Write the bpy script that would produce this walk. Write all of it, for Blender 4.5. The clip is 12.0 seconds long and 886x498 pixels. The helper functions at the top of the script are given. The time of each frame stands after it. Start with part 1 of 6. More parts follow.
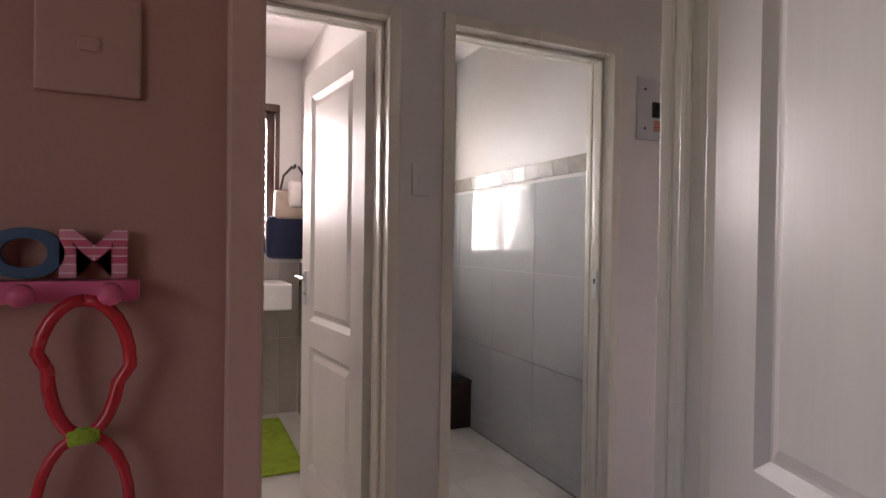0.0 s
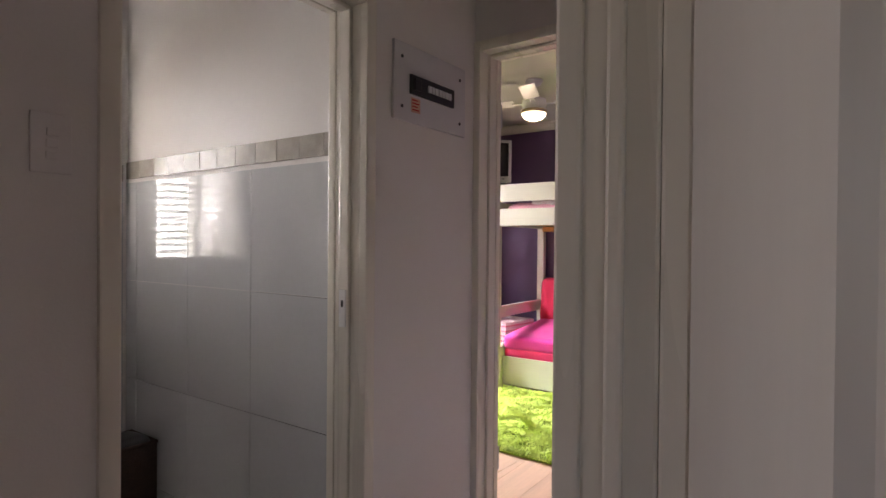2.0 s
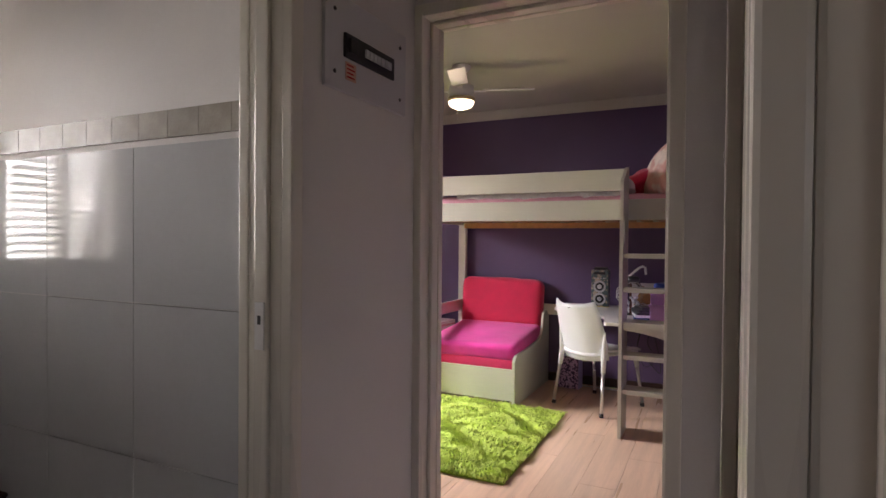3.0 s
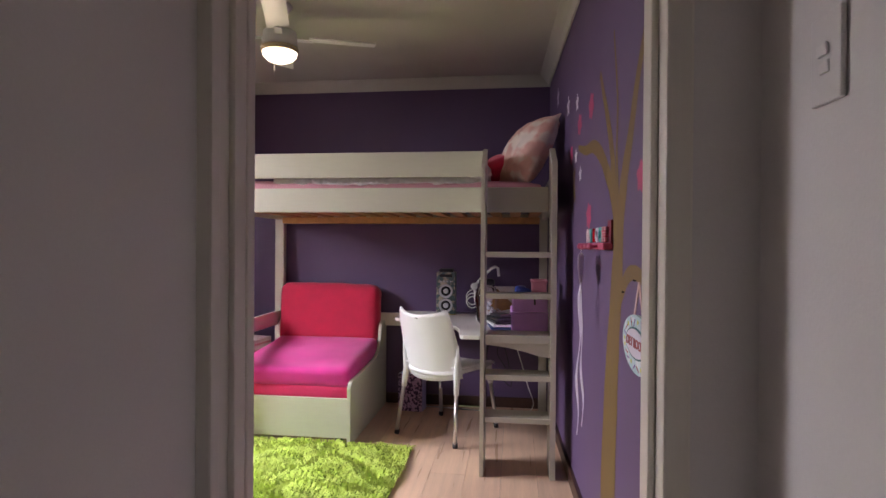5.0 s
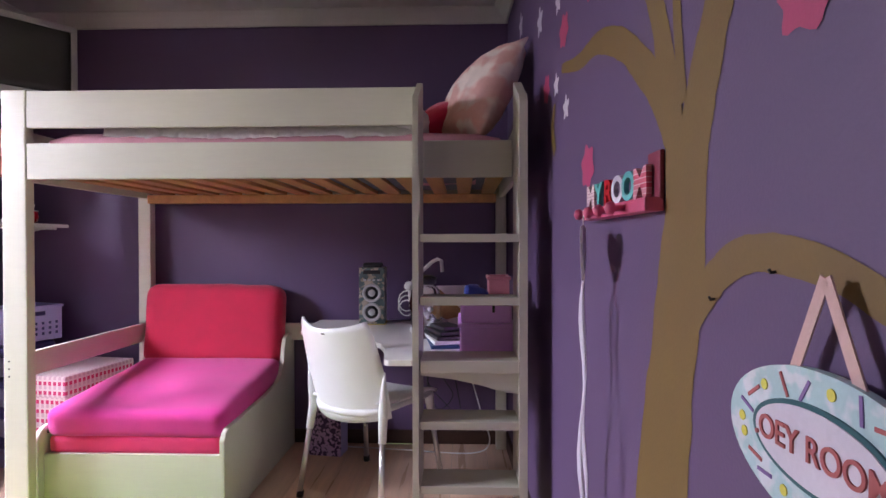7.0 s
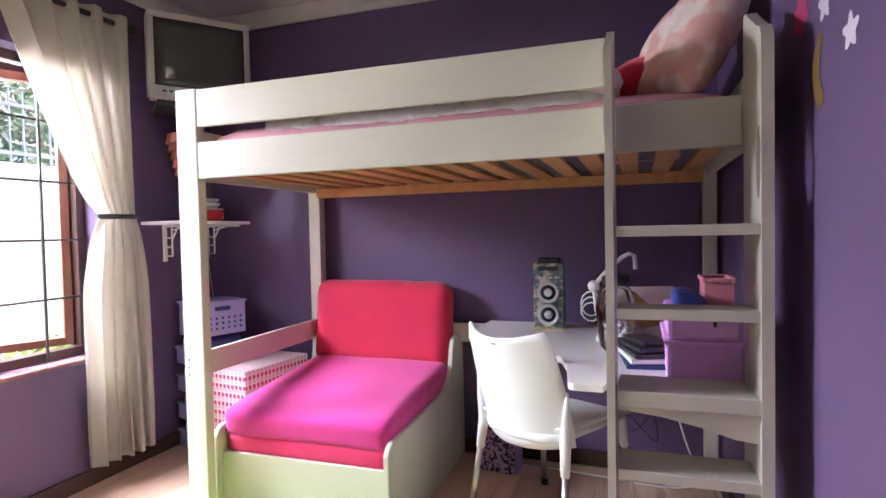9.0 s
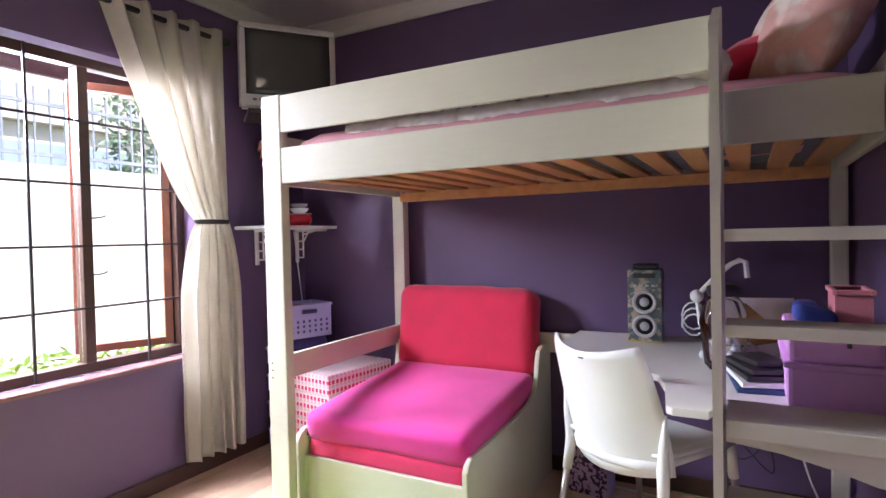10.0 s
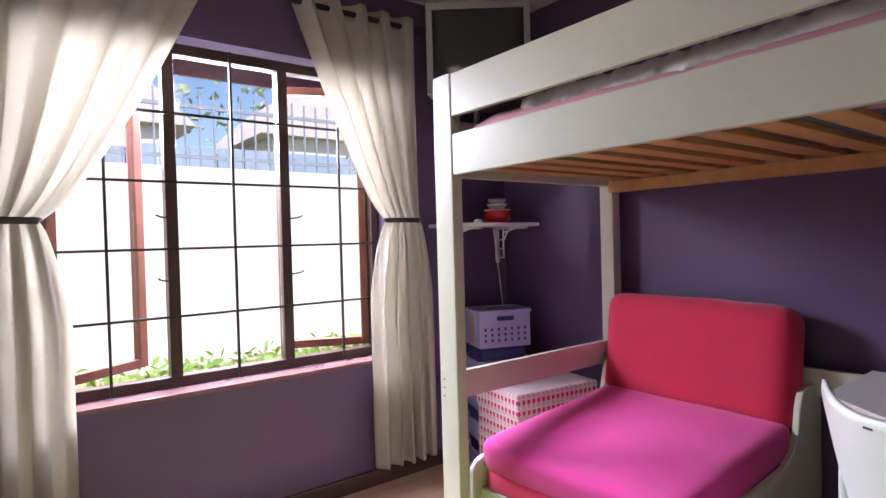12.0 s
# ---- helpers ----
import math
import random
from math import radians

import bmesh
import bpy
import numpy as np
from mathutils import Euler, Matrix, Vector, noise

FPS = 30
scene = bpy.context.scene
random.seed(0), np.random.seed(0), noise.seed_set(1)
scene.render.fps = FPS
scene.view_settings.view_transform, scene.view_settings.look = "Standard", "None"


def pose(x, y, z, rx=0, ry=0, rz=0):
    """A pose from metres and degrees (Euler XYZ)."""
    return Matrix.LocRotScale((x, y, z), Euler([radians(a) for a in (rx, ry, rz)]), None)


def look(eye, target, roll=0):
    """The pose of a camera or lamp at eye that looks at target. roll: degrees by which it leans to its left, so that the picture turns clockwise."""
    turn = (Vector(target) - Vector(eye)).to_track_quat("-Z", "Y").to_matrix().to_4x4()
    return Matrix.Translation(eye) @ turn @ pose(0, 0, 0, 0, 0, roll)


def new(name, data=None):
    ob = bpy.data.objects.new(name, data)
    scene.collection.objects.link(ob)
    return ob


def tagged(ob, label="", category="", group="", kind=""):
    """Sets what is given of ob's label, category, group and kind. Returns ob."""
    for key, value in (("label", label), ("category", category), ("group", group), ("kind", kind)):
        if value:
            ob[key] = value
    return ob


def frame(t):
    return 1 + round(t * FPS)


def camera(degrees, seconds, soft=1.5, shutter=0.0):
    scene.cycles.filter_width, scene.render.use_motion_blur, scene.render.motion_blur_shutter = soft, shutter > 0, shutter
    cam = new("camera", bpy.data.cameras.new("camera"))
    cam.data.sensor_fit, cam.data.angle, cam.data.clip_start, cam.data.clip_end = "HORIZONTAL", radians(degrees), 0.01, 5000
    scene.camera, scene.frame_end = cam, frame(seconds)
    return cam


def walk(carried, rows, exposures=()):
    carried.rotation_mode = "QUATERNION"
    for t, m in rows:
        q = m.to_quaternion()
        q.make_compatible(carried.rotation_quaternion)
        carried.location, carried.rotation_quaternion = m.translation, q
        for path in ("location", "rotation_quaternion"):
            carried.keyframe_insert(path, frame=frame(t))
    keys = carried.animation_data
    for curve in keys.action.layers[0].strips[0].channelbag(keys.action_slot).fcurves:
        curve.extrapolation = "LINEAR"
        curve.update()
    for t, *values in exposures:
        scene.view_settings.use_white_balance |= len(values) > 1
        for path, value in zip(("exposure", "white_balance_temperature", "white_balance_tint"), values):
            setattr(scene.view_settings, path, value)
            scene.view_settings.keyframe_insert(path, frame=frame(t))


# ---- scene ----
cam = camera(76.3, 12.0)
PATH = [
    (0, (0.009, -0.124, 1.204), (0.839, 1.695, 1.18), 0.8),
    (0.8, (0.127, 0.179, 1.232), (1.326, 1.779, 1.199), 0.6),
    (1.3, (0.193, 0.348, 1.243), (1.626, 1.750, 1.214), 0.7),
    (1.5, (0.233, 0.396, 1.242), (1.718, 1.727, 1.219), 0.6),
    (2, (0.325, 0.508, 1.241), (1.955, 1.664, 1.222), 0.5),
    (2.5, (0.438, 0.637, 1.244), (2.169, 1.638, 1.216), 0.45),
    (3.1, (0.567, 0.823, 1.247), (2.385, 1.654, 1.219), 0.5),
    (3.5, (0.662, 0.91, 1.246), (2.551, 1.566, 1.22), 0.55),
    (3.7, (0.731, 0.947, 1.238), (2.642, 1.538, 1.21), 0.5),
    (5.3, (1.446, 1.183, 1.197), (3.439, 1.356, 1.185), 0.3),
    (5.5, (1.546, 1.186, 1.186), (3.542, 1.309, 1.173), 0.2),
    (6, (1.843, 1.176, 1.165), (3.842, 1.251, 1.150), 0.1),
    (6.5, (2.09, 1.162, 1.143), (4.089, 1.223, 1.128), 0.1),
    (6.7, (2.196, 1.160, 1.140), (4.195, 1.219, 1.124), 0.0),
    (8.3, (2.63, 1.246, 1.178), (4.594, 1.618, 1.115), -0.8),
    (8.5, (2.655, 1.252, 1.175), (4.598, 1.716, 1.110), -1.0),
    (9, (2.71, 1.256, 1.172), (4.599, 1.909, 1.108), -1.2),
    (9.5, (2.768, 1.258, 1.173), (4.595, 2.066, 1.117), -1.3),
    (10, (2.83, 1.262, 1.172), (4.586, 2.212, 1.129), -1.3),
    (10.5, (2.928, 1.276, 1.163), (4.626, 2.328, 1.125), -1.3),
    (11, (3.036, 1.31, 1.158), (4.644, 2.502, 1.124), -1.35),
    (11.5, (3.165, 1.342, 1.163), (4.612, 2.721, 1.122), -1.5),
    (12, (3.28, 1.358, 1.176), (4.494, 2.947, 1.142), -1.55),
]
walk(cam, [(t, look(eye, target, roll)) for t, eye, target, roll in PATH],
     [(0.0, 1.2, 6600, 24), (1.5, 0.95, 6700, 24), (2.5, 0.42, 6750, 24), (3.5, 0.12, 6700, 24), (5.5, 0.12, 6300, 25), (6.5, 0.16, 5950, 29),
      (8.5, 1.02, 6000, 26), (9.5, 0.7, 5950, 23), (10.5, 0.68, 5950, 22), (11.5, 0.36, 5950, 22), (12.0, 0.1, 5950, 22)])

# ---- world, sun, large lights ----
world = bpy.data.worlds.new("sky")
scene.world = world
world.use_nodes = True
wn = world.node_tree.nodes
sky = wn.new("ShaderNodeTexSky")
sky.sky_type, sky.sun_disc = "NISHITA", False
sky.sun_elevation, sky.sun_rotation = radians(48), radians(196)
world.node_tree.links.new(sky.outputs[0], wn["Background"].inputs[0])
wn["Background"].inputs[1].default_value = 0.15


def lamp(name, kind, m, energy, colour=(1, 1, 1), **more):
    data = bpy.data.lights.new(name, kind)
    data.energy, data.color = energy, colour
    if "size" in more:
        data.shape, data.size, data.size_y = "RECTANGLE", more["size"], more["size_y"]
    if "spread" in more:
        data.spread = radians(more["spread"])
    if "angle" in more:
        data.angle = more["angle"]
    if "radius" in more:
        data.shadow_soft_size = more["radius"]
    ob = new(name, data)
    ob.matrix_basis = m
    return ob


lamp("sun", "SUN", look((0, 0, 10), (2.4, 8.6, 0)), 5.0, (1, 0.95, 0.88), angle=radians(1.5))

# ---- materials ----


def material(name, colour, rough=0.5, vary=0.12, scale=6.0, bump=0.05, fine=120.0, metal=0.0, **more):
    """A surface with two scales of variation in colour, and fine relief."""
    mat = bpy.data.materials.new(name)
    mat.use_nodes = True
    nt = mat.node_tree
    n, l = nt.nodes, nt.links
    b = n["Principled BSDF"]
    b.inputs["Roughness"].default_value, b.inputs["Metallic"].default_value = rough, metal
    co = n.new("ShaderNodeTexCoord").outputs["Object"]
    big, small = n.new("ShaderNodeTexNoise"), n.new("ShaderNodeTexNoise")
    stretch = n.new("ShaderNodeMapping")
    stretch.inputs["Scale"].default_value = more.get("stretch", (1, 1, 1))
    l.new(co, stretch.inputs["Vector"])
    for t, s, d in ((big, scale, 3), (small, fine, 2)):
        t.inputs["Scale"].default_value, t.inputs["Detail"].default_value = s, d
        l.new(stretch.outputs[0], t.inputs["Vector"])
    add = n.new("ShaderNodeMath")
    add.operation = "MULTIPLY_ADD"
    l.new(small.outputs["Fac"], add.inputs[0])
    add.inputs[1].default_value = 0.35
    l.new(big.outputs["Fac"], add.inputs[2])
    ramp = n.new("ShaderNodeMapRange")
    ramp.inputs["From Min"].default_value, ramp.inputs["From Max"].default_value = 0.4, 0.95
    ramp.inputs["To Min"].default_value, ramp.inputs["To Max"].default_value = 1 - vary, 1 + vary
    l.new(add.outputs[0], ramp.inputs[0])
    mul = n.new("ShaderNodeVectorMath")
    mul.operation = "SCALE"
    if "mix" in more:
        # a second colour in blotches, as on printed cloth
        blend, cells = n.new("ShaderNodeMix"), n.new("ShaderNodeTexNoise")
        blend.data_type = "RGBA"
        cells.inputs["Scale"].default_value = more.get("mix_scale", 20)
        l.new(stretch.outputs[0], cells.inputs["Vector"])
        edge = n.new("ShaderNodeMapRange")
        edge.inputs["From Min"].default_value, edge.inputs["From Max"].default_value = more.get("mix_edge", (0.5, 0.56))
        l.new(cells.outputs["Fac"], edge.inputs[0])
        l.new(edge.outputs[0], blend.inputs["Factor"])
        blend.inputs[6].default_value, blend.inputs[7].default_value = (*colour, 1), (*more["mix"], 1)
        l.new(blend.outputs[2], mul.inputs[0])
    else:
        mul.inputs[0].default_value = colour
    l.new(ramp.outputs[0], mul.inputs["Scale"])
    last = mul.outputs[0]
    if more.get("random"):
        info, shade = n.new("ShaderNodeObjectInfo"), n.new("ShaderNodeMapRange")
        shade.inputs["To Min"].default_value, shade.inputs["To Max"].default_value = 1 - more["random"], 1 + more["random"]
        l.new(info.outputs["Random"], shade.inputs[0])
        again = n.new("ShaderNodeVectorMath")
        again.operation = "SCALE"
        l.new(last, again.inputs[0])
        l.new(shade.outputs[0], again.inputs["Scale"])
        last = again.outputs[0]
    l.new(last, b.inputs["Base Color"])
    if bump:
        bp = n.new("ShaderNodeBump")
        bp.inputs["Strength"].default_value, bp.inputs["Distance"].default_value = bump, more.get("depth", 0.004)
        l.new(small.outputs["Fac"], bp.inputs["Height"])
        l.new(bp.outputs[0], b.inputs["Normal"])
    rr = n.new("ShaderNodeMapRange")
    rr.inputs["To Min"].default_value, rr.inputs["To Max"].default_value = max(0.02, rough - 0.08), min(1, rough + 0.08)
    l.new(big.outputs["Fac"], rr.inputs[0])
    l.new(rr.outputs[0], b.inputs["Roughness"])
    for key in ("Coat Weight", "Sheen Weight", "Transmission Weight", "Subsurface Weight", "IOR", "Alpha"):
        if key in more:
            b.inputs[key].default_value = more[key]
    return mat


def glow(name, colour, strength):
    mat = bpy.data.materials.new(name)
    mat.use_nodes = True
    b = mat.node_tree.nodes["Principled BSDF"]
    b.inputs["Base Color"].default_value = (*colour, 1)
    b.inputs["Emission Color"].default_value, b.inputs["Emission Strength"].default_value = (*colour, 1), strength
    return mat


def glass(name, tint=(1, 1, 1), rough=0.0):
    mat = bpy.data.materials.new(name)
    mat.use_nodes = True
    n, l = mat.node_tree.nodes, mat.node_tree.links
    clear, gloss, mix, fres = n.new("ShaderNodeBsdfTransparent"), n.new("ShaderNodeBsdfGlossy"), n.new("ShaderNodeMixShader"), n.new("ShaderNodeFresnel")
    clear.inputs[0].default_value, gloss.inputs["Roughness"].default_value = (*tint, 1), rough
    fres.inputs[0].default_value = 1.45
    l.new(fres.outputs[0], mix.inputs[0]), l.new(clear.outputs[0], mix.inputs[1]), l.new(gloss.outputs[0], mix.inputs[2])
    l.new(mix.outputs[0], n["Material Output"].inputs[0])
    return mat


WHITE_WALL = material("white wall paint", (0.74, 0.71, 0.69), 0.55, 0.04, 2.5, 0.08, 180)
PEACH_WALL = material("pinkish wall paint", (0.38, 0.19, 0.15), 0.6, 0.05, 2.5, 0.08, 180)
PURPLE = material("purple wall paint", (0.112, 0.069, 0.152), 0.55, 0.07, 2.0, 0.1, 160)
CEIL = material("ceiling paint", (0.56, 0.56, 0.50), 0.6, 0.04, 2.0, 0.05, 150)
CREAM = material("cream gloss paint on timber", (0.78, 0.74, 0.66), 0.28, 0.05, 4, 0.1, 60, stretch=(1, 1, 0.08))
DOOR_WHITE = material("white gloss paint with pressed grain", (0.74, 0.71, 0.67), 0.36, 0.05, 5, 0.08, 90, stretch=(1, 1, 0.05))
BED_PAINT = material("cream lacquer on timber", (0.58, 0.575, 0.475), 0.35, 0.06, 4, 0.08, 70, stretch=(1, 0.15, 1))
RED = material("red cushion cloth", (0.56, 0.012, 0.058), 0.85, 0.1, 9, 0.35, 400, **{"Sheen Weight": 0.2})
CRIMSON = material("crimson pink mattress cloth", (0.70, 0.022, 0.13), 0.85, 0.1, 9, 0.35, 400, **{"Sheen Weight": 0.2})
PINK = material("magenta mattress cloth", (0.66, 0.028, 0.27), 0.85, 0.1, 9, 0.35, 400, **{"Sheen Weight": 0.2})
DARK_WOOD = material("dark brown stained timber", (0.055, 0.026, 0.018), 0.4, 0.3, 8, 0.2, 80, stretch=(0.2, 1, 1))
RED_WOOD = material("reddish brown stained timber", (0.17, 0.055, 0.03), 0.4, 0.25, 8, 0.2, 80)
RUG = material("lime green shaggy pile", (0.66, 0.84, 0.15), 0.95, 0.3, 14, 0.3, 150, random=0.2)
MAT_GREEN = material("green bath mat pile", (0.32, 0.46, 0.03), 0.95, 0.25, 14, 0.6, 200, depth=0.01)
PLASTIC = material("white moulded plastic", (0.78, 0.80, 0.79), 0.35, 0.03, 5, 0.03, 300)
ALU = material("brushed aluminium", (0.68, 0.68, 0.68), 0.3, 0.06, 8, 0.05, 200, metal=1.0)
CHROME = material("chrome", (0.75, 0.75, 0.76), 0.12, 0.03, 8, 0, 200, metal=1.0)
IRON = material("black painted steel", (0.02, 0.018, 0.02), 0.45, 0.2, 20, 0.05, 200)
BLACK = material("black plastic", (0.018, 0.018, 0.02), 0.4, 0.15, 10, 0.05, 300)
TILE = material("glossy grey wall tile", (0.56, 0.57, 0.585), 0.11, 0.04, 3, 0.01, 60, random=0.025, **{"Coat Weight": 0.1})
TILE_BEIGE = material("beige mosaic border tile", (0.36, 0.325, 0.28), 0.25, 0.22, 14, 0.1, 120, random=0.12)
TILE_GREIGE = material("taupe wall tile", (0.44, 0.40, 0.36), 0.18, 0.08, 4, 0.02, 80, random=0.04)
GROUT = material("grey grout", (0.28, 0.27, 0.26), 0.9, 0.15, 20, 0.2, 200)
FLOOR_TILE = material("white glazed floor tile", (0.80, 0.78, 0.73), 0.2, 0.06, 6, 0.03, 100, random=0.04)
PLANK = material("light oak laminate plank", (0.66, 0.46, 0.32), 0.30, 0.16, 3.5, 0.10, 40, random=0.09, stretch=(0.35, 6, 6))
CURTAIN = material("cream curtain cloth", (0.68, 0.64, 0.56), 0.9, 0.06, 6, 0.3, 500, **{"Transmission Weight": 0.0})
CLEAR = glass("window glass")
PORCELAIN = material("white porcelain", (0.82, 0.82, 0.80), 0.12, 0.02, 4, 0, 100)

# ---- building helpers ----


def box(bm, x0, x1, y0, y1, z0, z1, bevel=0.0, m=None):
    """Adds a box to bm, with rounded edges where bevel is given."""
    tmp = bmesh.new()
    bmesh.ops.create_cube(tmp, size=1)
    for v in tmp.verts:
        v.co = Vector(((x0 + x1) / 2 + v.co.x * (x1 - x0), (y0 + y1) / 2 + v.co.y * (y1 - y0), (z0 + z1) / 2 + v.co.z * (z1 - z0)))
    if bevel:
        bmesh.ops.bevel(tmp, geom=tmp.edges[:], offset=bevel, segments=2, affect="EDGES", profile=0.6)
    if m is not None:
        tmp.transform(m)
    return join(bm, tmp)


def join(bm, tmp):
    me = bpy.data.meshes.new("tmp")
    tmp.to_mesh(me)
    tmp.free()
    bm.from_mesh(me)
    bpy.data.meshes.remove(me)
    return bm


def boxed(*a, **k):
    return box(bmesh.new(), *a, **k)


def lathe(profile, steps=24, m=None, bm=None):
    """Turns (radius, height) pairs round the z axis."""
    tmp = bmesh.new()
    rings = []
    for r, z in profile:
        rings.append([tmp.verts.new((r * math.cos(2 * math.pi * i / steps), r * math.sin(2 * math.pi * i / steps), z)) for i in range(steps)])
    for a, b in zip(rings, rings[1:]):
        for i in range(steps):
            tmp.faces.new((a[i], a[(i + 1) % steps], b[(i + 1) % steps], b[i]))
    tmp.faces.new(rings[0][::-1])
    tmp.faces.new(rings[-1])
    bmesh.ops.recalc_face_normals(tmp, faces=tmp.faces[:])
    if m is not None:
        tmp.transform(m)
    return join(bm if bm is not None else bmesh.new(), tmp)


def tube(points, radius, steps=8, bm=None, flat=1.0):
    """A rod along points; radius may be a number or a list."""
    tmp = bmesh.new()
    pts = [Vector(p) for p in points]
    rad = radius if isinstance(radius, (list, tuple)) else [radius] * len(pts)
    rings, side = [], None
    for i, p in enumerate(pts):
        d = (pts[min(i + 1, len(pts) - 1)] - pts[max(i - 1, 0)]).normalized()
        if side is None:
            side = d.orthogonal().normalized()
        side = (side - d * side.dot(d)).normalized()
        up = d.cross(side)
        rings.append([tmp.verts.new(p + rad[i] * (math.cos(2 * math.pi * k / steps) * side + flat * math.sin(2 * math.pi * k / steps) * up)) for k in range(steps)])
    for a, b in zip(rings, rings[1:]):
        for k in range(steps):
            tmp.faces.new((a[k], a[(k + 1) % steps], b[(k + 1) % steps], b[k]))
    tmp.faces.new(rings[0][::-1])
    tmp.faces.new(rings[-1])
    bmesh.ops.recalc_face_normals(tmp, faces=tmp.faces[:])
    return join(bm if bm is not None else bmesh.new(), tmp)


def prism(outline, depth, m=None, bm=None, bevel=0.0):
    """A flat shape in the xz plane, thickened along +y."""
    tmp = bmesh.new()
    face = tmp.faces.new([tmp.verts.new((x, 0, z)) for x, z in outline])
    out = bmesh.ops.extrude_face_region(tmp, geom=[face])
    for v in out["geom"]:
        if isinstance(v, bmesh.types.BMVert):
            v.co.y += depth
    bmesh.ops.recalc_face_normals(tmp, faces=tmp.faces[:])
    if bevel:
        bmesh.ops.bevel(tmp, geom=tmp.edges[:], offset=bevel, segments=2, affect="EDGES")
    if m is not None:
        tmp.transform(m)
    return join(bm if bm is not None else bmesh.new(), tmp)


def part(name, bm, mat, parent=None, label="", smooth=False):
    """Links a bmesh as one mesh object, under a thing or a part."""
    me = bpy.data.meshes.new(name)
    bm.to_mesh(me)
    bm.free()
    me.materials.append(mat)
    if smooth:
        me.polygons.foreach_set("use_smooth", [True] * len(me.polygons))
    ob = new(name, me)
    if parent is not None:
        ob.parent = parent
    if label:
        ob["label"] = label
    return ob


def rounded(ob):
    """Smooth shading with its sharp edges kept."""
    ob.data.polygons.foreach_set("use_smooth", [True] * len(ob.data.polygons))
    ob.data.set_sharp_from_angle(angle=radians(40))
    return ob


def thing(name, m, label, category, group="", kind=""):
    ob = new(name)
    ob.empty_display_size = 0.05
    ob.matrix_basis = m
    return tagged(ob, label, category, group, kind)


def structure(name, bm, mat, label, category):
    return tagged(part(name, bm, mat), label, category, kind="structure")


def wall(axis, a0, a1, u0, u1, z0, z1, openings=()):
    """A wall that runs along x or y from u0 to u1, between a0 and a1 across, with openings (u0, u1, z0, z1) cut through it."""
    us = sorted({u0, u1, *[v for o in openings for v in o[:2]]})
    zs = sorted({z0, z1, *[v for o in openings for v in o[2:]]})
    us, zs = [u for u in us if u0 <= u <= u1], [z for z in zs if z0 <= z <= z1]

    def solid(i, j):
        if not (0 <= i < len(us) - 1 and 0 <= j < len(zs) - 1):
            return False
        u, z = (us[i] + us[i + 1]) / 2, (zs[j] + zs[j + 1]) / 2
        return not any(o[0] < u < o[1] and o[2] < z < o[3] for o in openings)

    bm = bmesh.new()

    def at(u, a, z):
        return bm.verts.new((u, a, z) if axis == "x" else (a, u, z))

    for i in range(len(us) - 1):
        for j in range(len(zs) - 1):
            if not solid(i, j):
                continue
            ua, ub, za, zb = us[i], us[i + 1], zs[j], zs[j + 1]
            quads = [[(ua, a0, za), (ub, a0, za), (ub, a0, zb), (ua, a0, zb)], [(ua, a1, za), (ub, a1, za), (ub, a1, zb), (ua, a1, zb)]]
            for di, dj, q in ((-1, 0, [(ua, a0, za), (ua, a1, za), (ua, a1, zb), (ua, a0, zb)]), (1, 0, [(ub, a0, za), (ub, a1, za), (ub, a1, zb), (ub, a0, zb)]),
                              (0, -1, [(ua, a0, za), (ub, a0, za), (ub, a1, za), (ua, a1, za)]), (0, 1, [(ua, a0, zb), (ub, a0, zb), (ub, a1, zb), (ua, a1, zb)])):
                if not solid(i + di, j + dj):
                    quads.append(q)
            for q in quads:
                bm.faces.new([at(*p) for p in q])
    bmesh.ops.remove_doubles(bm, verts=bm.verts[:], dist=1e-5)
    bmesh.ops.recalc_face_normals(bm, faces=bm.faces[:])
    return bm


# ---- plan ----
BX0, BX1, BY0, BY1 = 2.43, 5.55, 0.90, 3.73      # bedroom, inner faces
CX0, CX1, CY0, CY1 = -1.6, 2.28, 0.765, 1.74      # corridor
H = 2.46
NY, SY = 1.89, 0.64                              # far faces of the corridor's two long walls
BED_DOOR = (0.905, 1.722, 0.0, 2.03)
TOILET_DOOR = (0.883, 1.64, 0.0, 2.005)
BATH_DOOR = (-0.11, 0.655, 0.0, 1.99)
ROOM_DOOR = (0.087, 0.932, 0.0, 2.03)
SIDE_DOOR = (1.01, 1.90, 0.0, 2.03)
WIN = (3.315, 4.755, 0.595, 2.0)
BATH_WIN = (-0.42, 0.56, 1.16, 2.08)
TOILET_WIN = (1.04, 1.58, 1.10, 2.05)
FAR_Y = 3.90                                     # bathroom's far wall
TX0, TX1, TY1 = 0.80, 1.725, 3.45                 # toilet room

structure("wall_east", wall("y", BX1, BX1 + 0.2, BY0 - 0.3, BY1 + 0.25, 0, H), PURPLE, "purple painted bedroom wall behind the loft bed", "wall")
# the south wall stands a little askew: (along, out from the wall, up) in its own frame
SOUTH = pose(BX1, 0.91, 0, 0, 0, 2.1) @ Matrix.Translation((-BX1, 0, 0))
structure("wall_south", wall("x", -0.14, 0, BX0 - 0.04, BX1, 0, H), PURPLE, "purple bedroom wall with a painted tree", "wall").matrix_basis = SOUTH
structure("wall_north", wall("x", BY1, BY1 + 0.22, BX0, BX1, 0, H, [WIN]), PURPLE, "purple bedroom wall with a wide window", "wall")
structure("wall_west", wall("y", BX0 - 0.075, BX0, 0.60, BY1 + 0.22, 0, H, [BED_DOOR]), PURPLE, "purple bedroom wall round the doorway", "wall")
